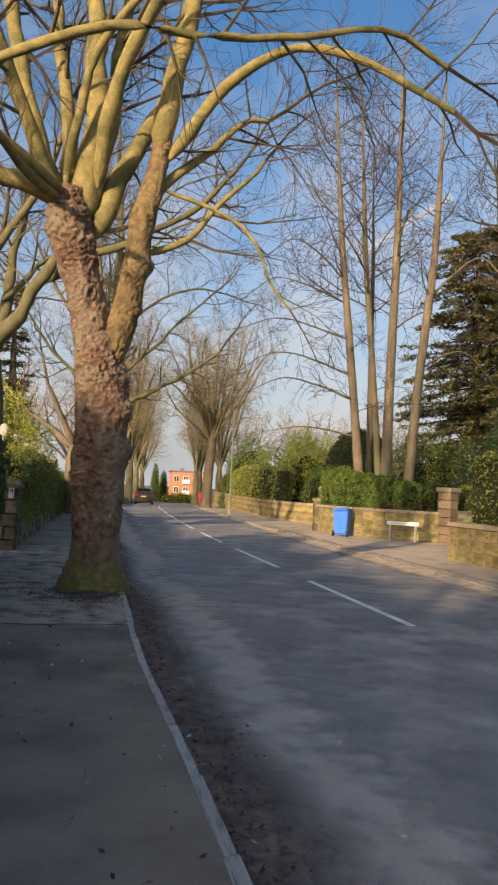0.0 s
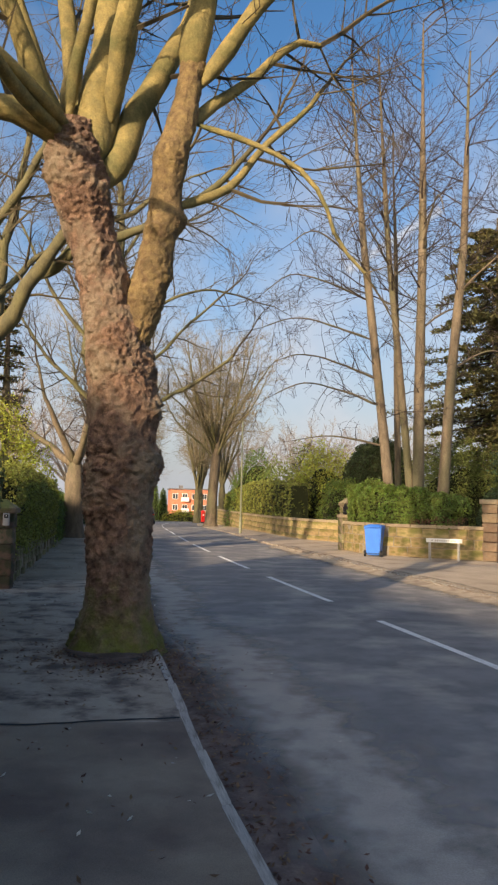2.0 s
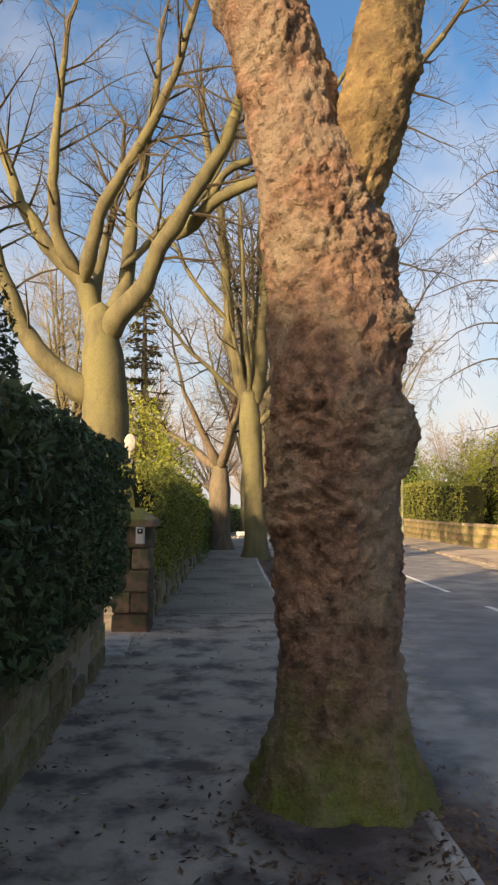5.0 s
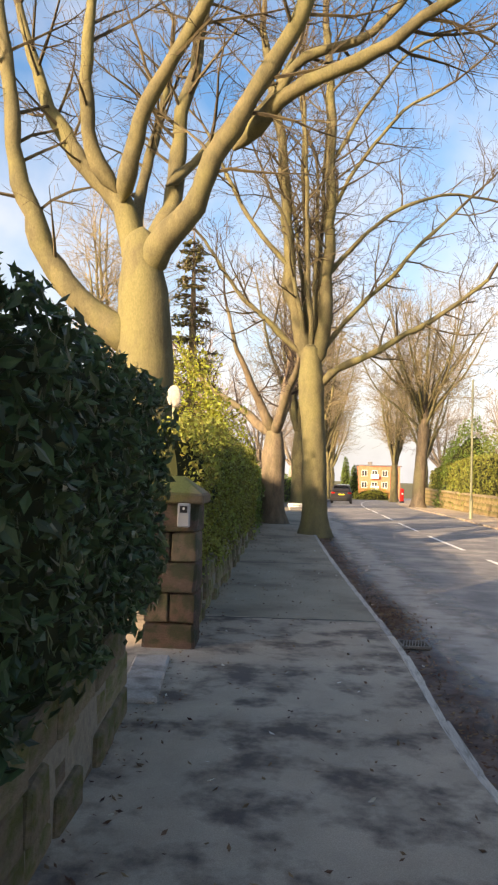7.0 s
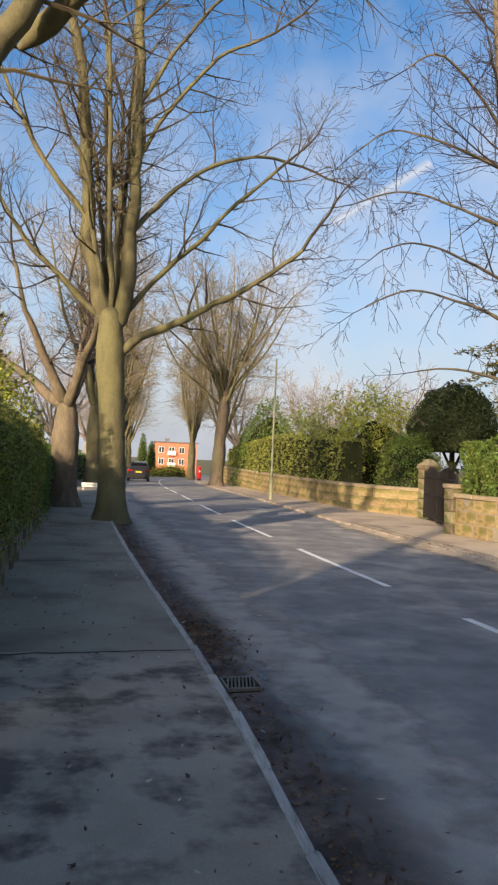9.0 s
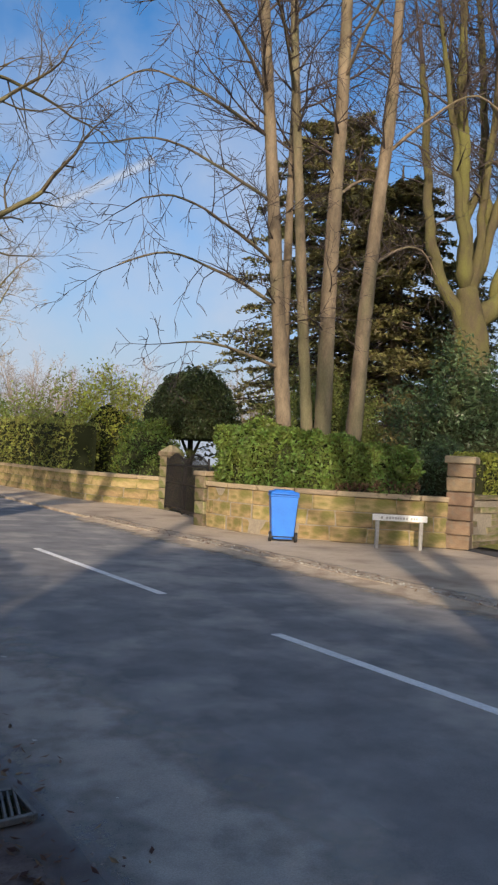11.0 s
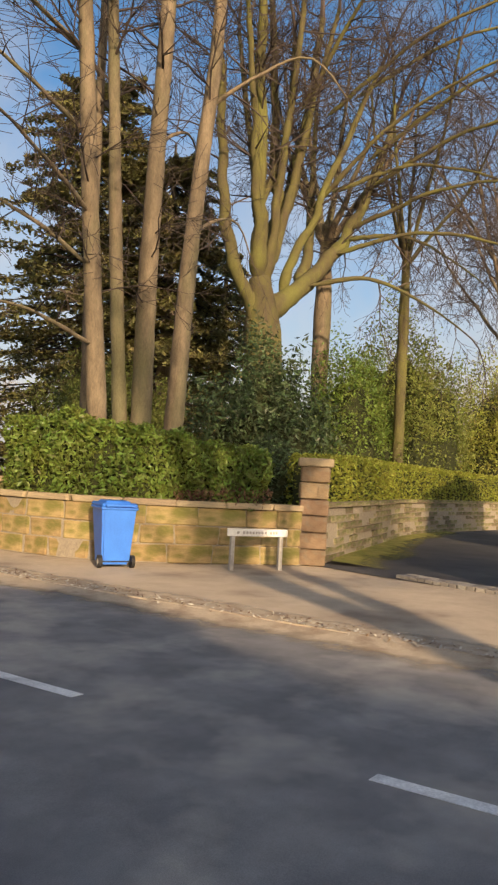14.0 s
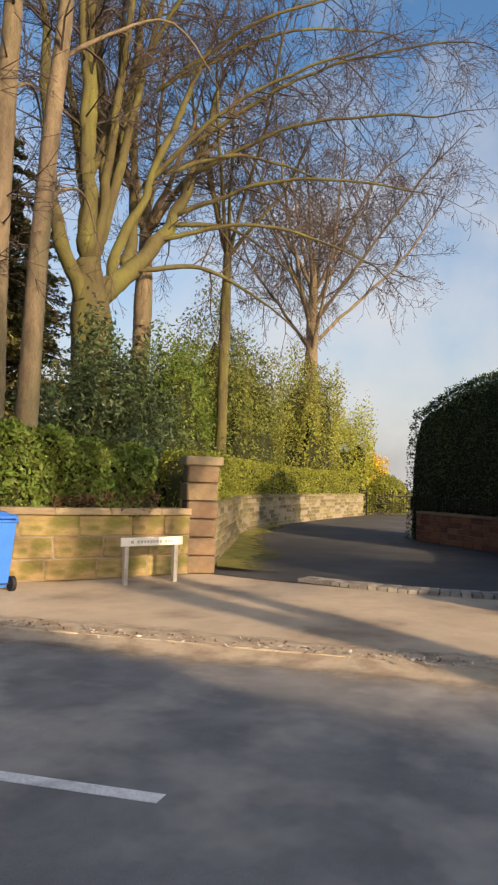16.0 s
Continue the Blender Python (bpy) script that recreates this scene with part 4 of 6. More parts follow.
gv, gf = [], []
gys = list(np.arange(-120, 300, 4)) + [400, 700, 1500]
gxs = [-1500, -400, -150, -60, -30, -12, 0, 12, 30, 60, 150, 400, 1500]
for gi, y in enumerate(gys):
    for gj, x in enumerate(gxs):
        gv.append((x, y, gz(y) - 0.12))
        if gi and gj:
            m = len(gxs)
            gf.append(((gi - 1) * m + gj - 1, (gi - 1) * m + gj, gi * m + gj, gi * m + gj - 1))
tagged(mesh("ground", gv, gf, GROUND), "brown and green garden earth and grass", kind="structure")
strip("road", lambda y: kerb_l(y) - 0.06, kerb_r, -40, 210, -0.03, ASPHALT, "worn blue-grey asphalt road", across=8, crown=0.03)
strip("pavement", lambda y: kerb_l(y) - 4.2, lambda y: kerb_l(y) - 0.115, -40, 9.0, 0.085, FOOTWAY_OLD, "dark brown worn tarmac footway")
strip("pavement_middle", lambda y: kerb_l(y) - 4.2, lambda y: kerb_l(y) - 0.115, 9.0, 19.0, 0.085, FOOTWAY, "pale patched tarmac footway with damp stains")
strip("pavement_beyond", lambda y: kerb_l(y) - 4.2, lambda y: kerb_l(y) - 0.115, 19.0, 160, 0.085, FOOTWAY_MEND, "mended olive-grey tarmac footway")
strip("pavement_far_side", lambda y: kerb_r(y) + 0.115, lambda y: max(kerb_r(y) + 3.6, 11.0 if 19.5 < y < 34 else 0), 26.5, 150, 0.032, PAVE_R, "sunlit pinkish worn tarmac footway")
strip("pavement_corner", lambda y: kerb_r(y) + 0.115, lambda y: 11.3 + 0.0 * y if y > 20.2 else 10.6, 4, 26.5, 0.032, PAVE_R, "sunlit pinkish worn tarmac at the side road", across=6)
side_v = [(11.2, 27.5), (10.65, 25.0), (10.55, 23.0), (10.75, 21.5), (11.3, 20.0), (16, 18.0), (24, 18.0), (44, 22.0), (46, 30.5), (30, 30.5), (20, 29.8), (14, 28.0)]
tagged(mesh("side_road", [(x, y, 0.042) for x, y in side_v], [tuple(range(len(side_v)))[::-1]], mat("dark_smooth_asphalt", (0.055, 0.053, 0.055), (0.08, 0.075, 0.075), scale=1.2, rough=0.8, bump=0.3, fine=150, c=(0.10, 0.095, 0.09), big=0.4)), "dark smooth asphalt side road", kind="structure")
vq = along([(11.4, 26.45), (12.4, 26.85), (14, 27.35), (17, 28.2), (20.5, 29.25), (25, 29.75)], 0.25)
vv = [(p.x + w * k * 0.35, p.y - w * k * (1.25 - 0.9 * i / len(vq)), 0.12 - 0.068 * k) for i, p in enumerate(vq) for k in (0.0, 0.25, 0.5, 0.75, 1.0) for w in (1.1 + 0.5 * noise.noise(p * 0.8),)]
verge = mesh("verge", vv, [(5 * i + k, 5 * i + k + 1, 5 * i + k + 6, 5 * i + k + 5) for i in range(len(vq) - 1) for k in range(4)], MOSSGRASS, smooth=True)
verge.data.attributes.new("fade", "FLOAT", "POINT").data.foreach_set("value", [1.15 - 0.25 * (k % 5) for k in range(len(vv))])
tagged(verge, "mossy yellow-green verge at the foot of the wall", kind="structure")
strip("gutter_dirt", lambda y: kerb_l(y) - 0.045, lambda y: kerb_l(y) + 0.6 + 0.3 * noise.noise(Vector((0, y * 0.35, 0))) + 0.15 * noise.noise(Vector((0, y * 1.9, 4))), -6, 60, -0.012, SOIL, "dark brown leaf dirt along the gutter", step=0.2, across=6, fade=True)

dust_v, dust_fade = [], []
dust_y = np.arange(-6, 45, 0.25)
for y in dust_y:
    for k in range(9):
        off = 0.3 + 0.16 * k + 0.25 * noise.noise(Vector((3, y * 0.3, 0)))
        u = (off + 0.06) / (kerb_r(y) - kerb_l(y) + 0.06)
        dust_v.append((kerb_l(y) + off, y, -0.0275 + 0.12 * u * (1 - u)))
        dust_fade.append(0.85 - 0.75 * abs(k - 3.2) / 4.8)
dust = mesh("road_dust", dust_v, [(9 * i + k, 9 * i + k + 1, 9 * i + k + 10, 9 * i + k + 9) for i in range(len(dust_y) - 1) for k in range(8)], DUST, smooth=True)
dust.data.attributes.new("fade", "FLOAT", "POINT").data.foreach_set("value", dust_fade)
sand_y = np.arange(6, 34, 0.2)
sand_v = []
for y in sand_y:
    for off, z in ((-0.75, -0.0285), (-0.4, -0.022), (-0.12, -0.002), (0.04, 0.040), (0.2, 0.0425), (0.6, 0.0375)):
        w = off + 0.16 * noise.noise(Vector((9, y * 0.6, off))) * (abs(off) > 0.1)
        sand_v.append((kerb_r(y) + w, y, z + (0.004 * noise.noise(Vector((off * 3, y * 2.5, 1))) if z > 0.03 else 0.12 * max(0, -w) / 6.9)))
sand = mesh("sand_drift", sand_v, [(6 * i + k, 6 * i + k + 1, 6 * i + k + 7, 6 * i + k + 6) for i in range(len(sand_y) - 1) for k in range(5)], SAND, smooth=True)
sand.data.attributes.new("fade", "FLOAT", "POINT").data.foreach_set("value", [0.05, 0.45, 1.0, 1.2, 1.1, 0.1] * len(sand_y))
tagged(sand, "sandy grit trodden over the worn kerb", kind="structure")
tagged(dust, "pale dust washed along the edge of the road", kind="structure")

# ---- walls, kerbs, markings ----


def wall(name, label, path, z0, z1, thick, course, length, material, cope=None, cope_h=0.09, seed=1, rough=0.02, piece="stone", over=0.05, batter=0.0):
    """A wall of coursed blocks along path; the blocks are pieces of their own round a mortar core."""
    rnd = random.Random(seed)
    q = along(path, 0.1)
    mid = q[len(q) // 2]
    top = z1 - (cope_h if cope else 0)
    t = empty(name, mid.x, mid.y, z0, label, "wall", kind="structure")
    vs, fs = [], []
    for i, p in enumerate(q):
        d = (q[min(i + 1, len(q) - 1)] - q[max(i - 1, 0)]).normalized()
        s = Vector((d.y, -d.x, 0)) * (thick / 2 - 0.025)
        vs += [(p - s) + Vector((0, 0, z0)), (p + s) + Vector((0, 0, z0)), (p + s) + Vector((0, 0, top - 0.015)), (p - s) + Vector((0, 0, top - 0.015))]
        if i:
            b = 4 * i
            fs += [(b - 4 + k, b - 4 + (k + 1) % 4, b + (k + 1) % 4, b + k) for k in range(4)]
    fs += [(0, 1, 2, 3), tuple(range(len(vs) - 4, len(vs)))]
    under(mesh("mortar", vs, fs, MORTAR), t)
    meshes, rows = stone_meshes(material), max(1, round((top - z0) / course))
    hh = (top - z0) / rows
    for r in range(rows):
        i = 0
        first = True
        while i < len(q) - 1:
            n = max(2, int(length * rnd.uniform(0.7, 1.3) * 10 * (0.5 if first and r % 2 else 1)))
            j = min(i + n, len(q) - 1)
            if len(q) - 1 - j < 2:
                j = len(q) - 1
            a, b = q[i], q[j]
            c, d = (a + b) / 2, (b - a)
            m = Matrix.Translation((c.x, c.y, z0 + hh * (r + 0.5))) @ pose(0, 0, 0, 0, 0, math.degrees(math.atan2(d.y, d.x)))
            stone(piece, meshes, rnd, t, m, (d.length - 0.014, thick + rnd.uniform(-rough, rough), hh - 0.014))
            i, first = j, False
    if cope:
        meshes = stone_meshes(cope)
        i = 0
        while i < len(q) - 1:
            j = min(i + 9, len(q) - 1)
            if len(q) - 1 - j < 4:
                j = len(q) - 1
            c, d = (q[i] + q[j]) / 2, q[j] - q[i]
            m = Matrix.Translation((c.x, c.y, top + cope_h / 2)) @ pose(0, 0, 0, 0, 0, math.degrees(math.atan2(d.y, d.x)))
            stone("coping_stone", meshes, rnd, t, m, (d.length - 0.006, thick + 2 * over, cope_h))
            i = j
    return t


def pier(name, label, x, y, z, size, h, courses, material, turn, cap=0.14, pyramid=0.0, seed=3, split=False):
    """A gate pier of stacked blocks with a cap."""
    rnd = random.Random(seed)
    t = empty(name, x, y, z, label, "gate pier")
    hh = h / courses
    meshes = stone_meshes(material)
    for k in range(courses):
        parts = ((-0.25, 0.48), (0.25, 0.48)) if split and k % 2 else ((0, 0.98),)
        for off, w in parts:
            m = pose(x, y, z + hh * (k + 0.5), 0, 0, turn) @ Matrix.Translation((off * size, 0, 0))
            stone("stone", meshes, rnd, t, m, (w * size, size * rnd.uniform(0.97, 1.01), hh - 0.012))
    bm = box(0, 0, z + h - 0.012, size * 1.22, size * 1.22, cap, 0.02, 0)
    if pyramid:
        bm = merge(bm, box(0, 0, z + h - 0.012 + cap * 0.98, size * 1.15, size * 1.15, pyramid, 0.01, 0, 0.25))
    bm.transform(pose(x, y, 0, 0, 0, turn))
    under(part("cap", bm, COPING if not pyramid else GREYSTONE, None), t)
    return t


left_kerb = empty("kerb", kerb_l(20), 20, 0, "pale worn stone kerb beside the gutter", "kerb", kind="structure")
kr = random.Random(4)
kmesh = stone_meshes(KERBSTONE)
ky = -8.0
while ky < 75:
    kl = 0.91
    xa, xb = kerb_l(ky) - 0.085, kerb_l(ky + kl) - 0.085
    ka = math.degrees(math.atan2(kl, xb - xa))
    stone("kerb_stone", kmesh, kr, left_kerb, Matrix.Translation(((xa + xb) / 2, ky + kl / 2, gz(ky + kl / 2) - 0.06)) @ pose(0, 0, 0, kr.uniform(-1, 1), 0, ka), (math.hypot(kl, xb - xa) - 0.012, 0.078 + kr.uniform(-0.012, 0.008), 0.30 + kr.uniform(-0.02, 0.01)))
    ky += kl
right_kerb = empty("kerb_far_side", kerb_r(30), 30, 0, "low worn stone kerb on the sunny side", "kerb", kind="structure")
ky = 12.0
kmesh = stone_meshes(KERB_FAR)
while ky < 90:
    kl = 0.91
    xa, xb = kerb_r(ky) + 0.05, kerb_r(ky + kl) + 0.05
    ka = math.degrees(math.atan2(kl, xb - xa))
    stone("kerb_stone", kmesh, kr, right_kerb, Matrix.Translation(((xa + xb) / 2, ky + kl / 2, gz(ky + kl / 2) - 0.102)) @ pose(0, 0, 0, 0, 0, ka), (math.hypot(kl, xb - xa) - 0.008, 0.125, 0.28))
    ky += kl
yy = 10.0 - 2 * 6.58
while yy < 125:
    ys = np.linspace(yy, yy + 4.38, 9)
    dv = [(centre(y) + s * 0.055, y, gz(y) + 0.006) for y in ys for s in (-1, 1)]
    tagged(mesh("lane_marking", dv + [(x, y, z - 0.004) for x, y, z in dv], [(2 * k, 2 * k + 1, 2 * k + 3, 2 * k + 2) for k in range(8)] + [(0, 1, 19, 18), (17, 16, 34, 35)] + [(2 * k, 2 * k + 2, 2 * k + 20, 2 * k + 18) for k in range(8)] + [(2 * k + 1, 2 * k + 19, 2 * k + 21, 2 * k + 3) for k in range(8)], LINE), "worn white painted centre dash on the road", "road marking", "centre line dashes", "structure")
    yy += 6.58

wall("wall_front", "coursed yellow sandstone garden wall with moss stains", [(7.35, 31.3), (7.45, 30.3), (7.95, 29.0), (9.1, 27.95), (10.8, 26.8)], 0.04, 1.15, 0.34, 0.32, 0.75, SANDSTONE, COPING, 0.11, 2, 0.015)
wall("wall_side_road", "weathered coursed stone wall along the side road", [(11.3, 26.75), (12.1, 26.95), (14, 27.5), (17, 28.4), (20.5, 29.5), (25, 30.0), (29, 30.0), (35, 29.7), (39, 29.3)], 0.05, 1.22, 0.4, 0.155, 0.8, GREYSTONE, GREYSTONE, 0.10, 3, 0.085)
wall("wall_far", "sunlit sandstone wall curving towards the gate", [(8.75, 37.6), (8.0, 38.9), (7.35, 40.6), (7.0, 43), (6.75, 47), (6.55, 53), (6.5, 60), (6.6, 66), (6.7, 75), (6.8, 86)], -0.75, 1.05, 0.36, 0.34, 1.0, SANDSTONE, COPING, 0.12, 5, 0.015)
wall("wall_corner", "yellow stone wall with stone coping at the street corner", [(8.6, 20.1), (8.95, 17.5), (9.7, 11), (10.5, 4)], 0.02, 1.05, 0.36, 0.3, 0.8, SANDSTONE, COPING, 0.12, 6, 0.015)
wall("wall_brick", "low dark red brick wall below iron railings", [(21.8, 24.15), (20.6, 23.1), (19.1, 21.9), (16.5, 20.9), (13.0, 20.4), (9.2, 20.3)], 0.05, 0.95, 0.24, 0.15, 0.45, BRICK, REDSTONE, 0.08, 7, 0.008, "brick", 0.02)
wall("wall_near", "low mossy stone wall below a dark hedge", [(-0.3, -6), (-1.5, 4.5), (-2.3, 11.5), (-2.56, 13.9), (-2.74, 15.4)], 0.03, 0.74, 0.34, 0.22, 0.5, GREYSTONE, None, 0, 8, 0.05)
wall("wall_rubble", "low rough rubble wall with stones of uneven size", [(-2.84, 17.8), (-2.85, 18.6), (-3.05, 21.7), (-3.35, 26), (-3.7, 31)], 0.03, 0.66, 0.34, 0.2, 0.36, GREYSTONE, None, 0, 9, 0.10)
pier("gate_pier", "tall reddish sandstone gate pier with a flat cap", 11.03, 26.66, 0.04, 0.54, 1.86, 6, REDSTONE, 35, 0.16, seed=4)
pier("gate_pier", "old stacked stone gate pier carrying a grey keypad box", -2.74, 17.47, 0.03, 0.50, 1.42, 5, PIERSTONE, 4, 0.10, 0.16, seed=8, split=True)
pier("gate_pier", "mossy grey stone gate pier with a rounded cap", 8.85, 37.3, 0.0, 0.5, 1.75, 5, GREYSTONE, 20, 0.14, 0.22, seed=5)
pier("gate_pier", "short grey stone gate pier beside the wall", 7.3, 31.55, 0.0, 0.42, 1.28, 4, GREYSTONE, 10, 0.12, seed=6)

# raised garden behind the sandstone wall, kept in by it
gb = [(7.6, 31.3), (7.7, 30.4), (8.15, 29.15), (9.25, 28.1), (10.9, 27.0), (11.5, 26.95), (14, 27.7), (17, 28.6), (20.5, 29.7), (25, 30.2), (35, 29.9), (39, 29.5), (60, 40), (60, 80), (14, 80), (11, 45), (9.5, 35)]
gm = bmesh.new()
gt = [gm.verts.new((x, y, 1.0)) for x, y in gb]
gbot = [gm.verts.new((x, y, -0.2)) for x, y in gb]
gm.faces.new(gt)
for k in range(len(gb)):
    gm.faces.new((gt[k - 1], gbot[k - 1], gbot[k], gt[k]))
tagged(part("garden_bed", gm, GROUND, None), "raised dark garden earth behind the wall", kind="structure")

# granite setts across the mouth of the side road
setts = empty("sett_channel", 10.7, 23.4, 0.06, "three rows of worn granite setts across the side road", "paving", kind="structure")
sm = stone_meshes(SETT)
sq = along([(11.0, 24.75), (10.72, 23.2), (10.85, 21.6), (11.4, 20.4)], 0.15)
for i in range(len(sq) - 1):
    d = sq[i + 1] - sq[i]
    for r in range(3):
        c = (sq[i] + sq[i + 1]) / 2 + Vector((d.y, -d.x, 0)).normalized() * ((r - 1) * 0.15)
        stone("sett", sm, kr, setts, Matrix.Translation((c.x, c.y, 0.055)) @ pose(0, 0, 0, 0, 0, math.degrees(math.atan2(d.y, d.x)) + kr.uniform(-3, 3)), (0.135, 0.135, 0.08 + kr.uniform(-0.006, 0.01)))

# threshold slab in the gateway on the near side
ts = box(-2.66, 16.2, 0.05, 0.30, 1.3, 0.07, 0.015, 9)
tagged(part("threshold_slab", ts, KERBSTONE, None), "pale worn stone slab in the gateway", "paving slab", kind="structure")

# ---- trees, in their places ----
plane_tree()
beech_tree()
pollard_tree()
for x0, x1, r, y, seed, top, arms in (
    (8.55, 7.5, 0.175, 30.1, 1, 19, ((4.0, 3.4, 3.4, 0.15), (5.6, 4.2, 3.1, 0.35), (6.6, 4.6, 3.5, 0.25), (8.0, 4.4, 3.2, 0.3), (9.3, 4.2, 2.9, 0.5), (10.4, 3.8, 3.6, 0.6))),
    (9.5, 8.6, 0.14, 30.5, 2, 20, ((9.0, 3.0, 1.2, 0.6), (11.0, 3.2, 3.9, 0.7))),
    (9.7, 9.85, 0.20, 30.1, 3, 21, ((8.5, 3.0, 0.4, 0.7), (11.5, 3.2, 4.6, 0.8))),
    (10.68, 11.5, 0.195, 30.1, 4, 20, ((7.0, 3.0, 0.2, 0.6), (10.0, 3.2, 5.4, 0.8))),
    (9.35, 9.2, 0.12, 31.4, 5, 17, ()),
):
    lime_stem(x0, x1, r, y, seed, top, arms)
# Out of sight: its bare stem throws the long shadow on the far pavement.
lime_stem(-9.0, -9.1, 0.25, 8.0, 9, 17, (), -0.15, "tall bare garden tree behind the tall hedge")
spray_tree("roadside_tree", "bare spreading tree with upright limbs on the far pavement", 4.6, 68, gz(68), 41, 6.3, 0.46, 20, 16.5, 6.4, BARK_LIME, BARK_GREY, TWIG_SUNLIT, lean=0.35, length=2.8, dens=0.55, twig_r=0.009, thick=0.24, leader=2.2)
dark = spray_tree("leaning_tree", "dark bare tree with low leaning limbs behind the hedge", -3.55, 36.5, 0, 43, 3.3, 0.42, 5, 9, 4.5, BARK_LIME, BARK_LIME, TWIG, length=2.4)
row = spray_tree("avenue_tree", "tall bare avenue tree with pale sunlit trunk", -3.9, 57, gz(57), 44, 4.6, 0.40, 9, 17, 3.2, BARK_GREY, BARK_GREY, TWIG_SUNLIT, level=2, length=3.0, dens=0.9, group="avenue trees", twig_r=0.011)
# The last copy stands out of view, added to dapple the road.
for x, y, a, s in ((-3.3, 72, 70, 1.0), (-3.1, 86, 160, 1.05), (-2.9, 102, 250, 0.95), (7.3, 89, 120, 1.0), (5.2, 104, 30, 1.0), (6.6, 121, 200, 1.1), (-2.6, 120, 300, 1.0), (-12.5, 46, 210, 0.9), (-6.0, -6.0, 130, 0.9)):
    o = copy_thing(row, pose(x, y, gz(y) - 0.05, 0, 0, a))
    o.scale = (s, s, s)
mossy_beech()
spray_tree("slim_tree", "slim moss-green tree stem above the clipped hedge", 25.7, 32.2, 1.0, 52, 9.5, 0.21, 6, 20, 3.4, BARK_MOSS, BARK_MOSS, TWIG, length=2.6, dens=0.7)
spray_tree("slim_tree", "brown upright tree stem in the shaded garden", 23.8, 34.8, 1.0, 53, 10.0, 0.34, 6, 19, 4.0, BARK_LIME, BARK_LIME, TWIG, length=2.8, dens=0.7)
spray_tree("garden_tree", "bare round-crowned tree at the end of the side road", 38.0, 32.0, 0.8, 54, 8.2, 0.36, 13, 20, 7.5, BARK_LIME, BARK_LIME, TWIG, length=3.0, dens=0.7, up=0.02, twig_r=0.009, thick=0.3, leader=4.5)
far_round = spray_tree("distant_tree", "distant hazy bare round tree above the garden hedges", 34, 108, -0.5, 55, 4.0, 0.5, 12, 13, 6.5, HAZEWOOD, HAZEWOOD, HAZEWOOD, level=2, length=2.6, dens=0.8, group="distant trees", twig_r=0.016)
for x, y, a in ((22, 112, 80), (48, 100, 140), (-20, 90, 100), (-11, 100, 30), (-15, 74, 200), (-9, 128, 310), (13, 120, 250), (30, 130, 20), (60, 70, 330), (74, 52, 60)):
    copy_thing(far_round, pose(x, y, -0.5, 0, 0, a))
conifer("cedar", "broad dense olive-green conifer behind the limes", 19.4, 44.0, 0.9, 18.0, 7.6, 61, LEAF_NEEDLE, 60000, 0.135, 0.25)
conifer("cedar", "dense conifer with level boughs behind the beech", 20.8, 40.5, 0.9, 14.5, 6.0, 62, LEAF_NEEDLE, 55000, 0.135, 0.25)
conifer("cedar", "dense dark conifer deep in the garden", 27.5, 43.0, 0.9, 12.5, 5.0, 64, LEAF_NEEDLE, 16000, 0.11, 0.25)
conifer("pine_tree", "sparse dark pine above the far hedge", -9.5, 50, 0, 15, 2.6, 63, LEAF_NEEDLE, 3500, 0.16)

# ---- hedges and bushes ----
hedge("dark_hedge", "dense dark green clipped hedge on a stone wall", [(-1.2, 0.0), (-1.75, 4.5), (-2.52, 11.5), (-2.76, 13.9), (-3.02, 16.45)], 0.70, 2.40, 0.44, 0.046, 36000, LEAF_DARK, 71, 0.16, 0.10)
# Seen at its end only; its height is set to shade the road.
hedge("tall_hedge", "tall dark evergreen hedge in the garden", [(-3.85, 10.6), (-4.0, 12.4), (-4.25, 14.2)], 0.0, [4.0, 4.6, 5.2, 5.4, 5.0, 3.2], 0.55, 0.06, 9000, LEAF_DARK, 72, 0.3, 0.3)
# Out of view; added only to shade the footway, road and plane trunk.
hedge("evergreen_screen", "unseen row of evergreens added to shade the footway and road", [(-7.8, -33), (-8.4, -17), (-9.5, -5), (-10.2, 3.3), (-10.45, 5.2)], -0.1, [7.6, 7.9, 7.4, 7.8, 7.5, 7.9, 7.4, 7.7, 7.9, 7.5, 7.8, 7.6, 7.9, 7.7, 8.2], 0.9, 0.13, 14000, LEAF_DARK, 99, 0.3, 0.5)
hedge("privet_hedge", "loose yellow-green privet hedge on a rubble wall", [(-3.2, 17.9), (-3.2, 18.8), (-3.4, 21.7), (-3.7, 26), (-4.05, 31)], 0.5, [2.25, 2.45, 2.4, 2.35, 2.3], 0.52, 0.036, 42000, LEAF_PRIVET, 73, 0.3, 0.22)
hedge("holly_hedge", "dark green hedge beside the footway", [(-4.1, 31.3), (-4.5, 36), (-5.2, 44)], 0.0, [2.1, 1.9, 2.0], 0.6, 0.05, 8000, LEAF_LAUREL, 74, 0.3, 0.25)
hedge("far_hedge", "dark green hedge beside the distant footway", [(-5.6, 50), (-6.0, 60), (-6.2, 80), (-6.2, 110)], -1.6, [1.9, 1.9, 1.2, 0.8], 0.8, 0.09, 6000, LEAF_LAUREL, 75, 0.3, 0.25)
hedge("laurel_hedge", "thick green laurel hedge above the sandstone wall", [(7.75, 31.2), (7.85, 30.4), (8.3, 29.35), (9.4, 28.3), (10.6, 27.4)], 1.0, [2.45, 2.6, 2.4, 2.35, 2.15, 2.1], 0.5, 0.062, 22000, LEAF_LAUREL, 76, 0.3, 0.26)
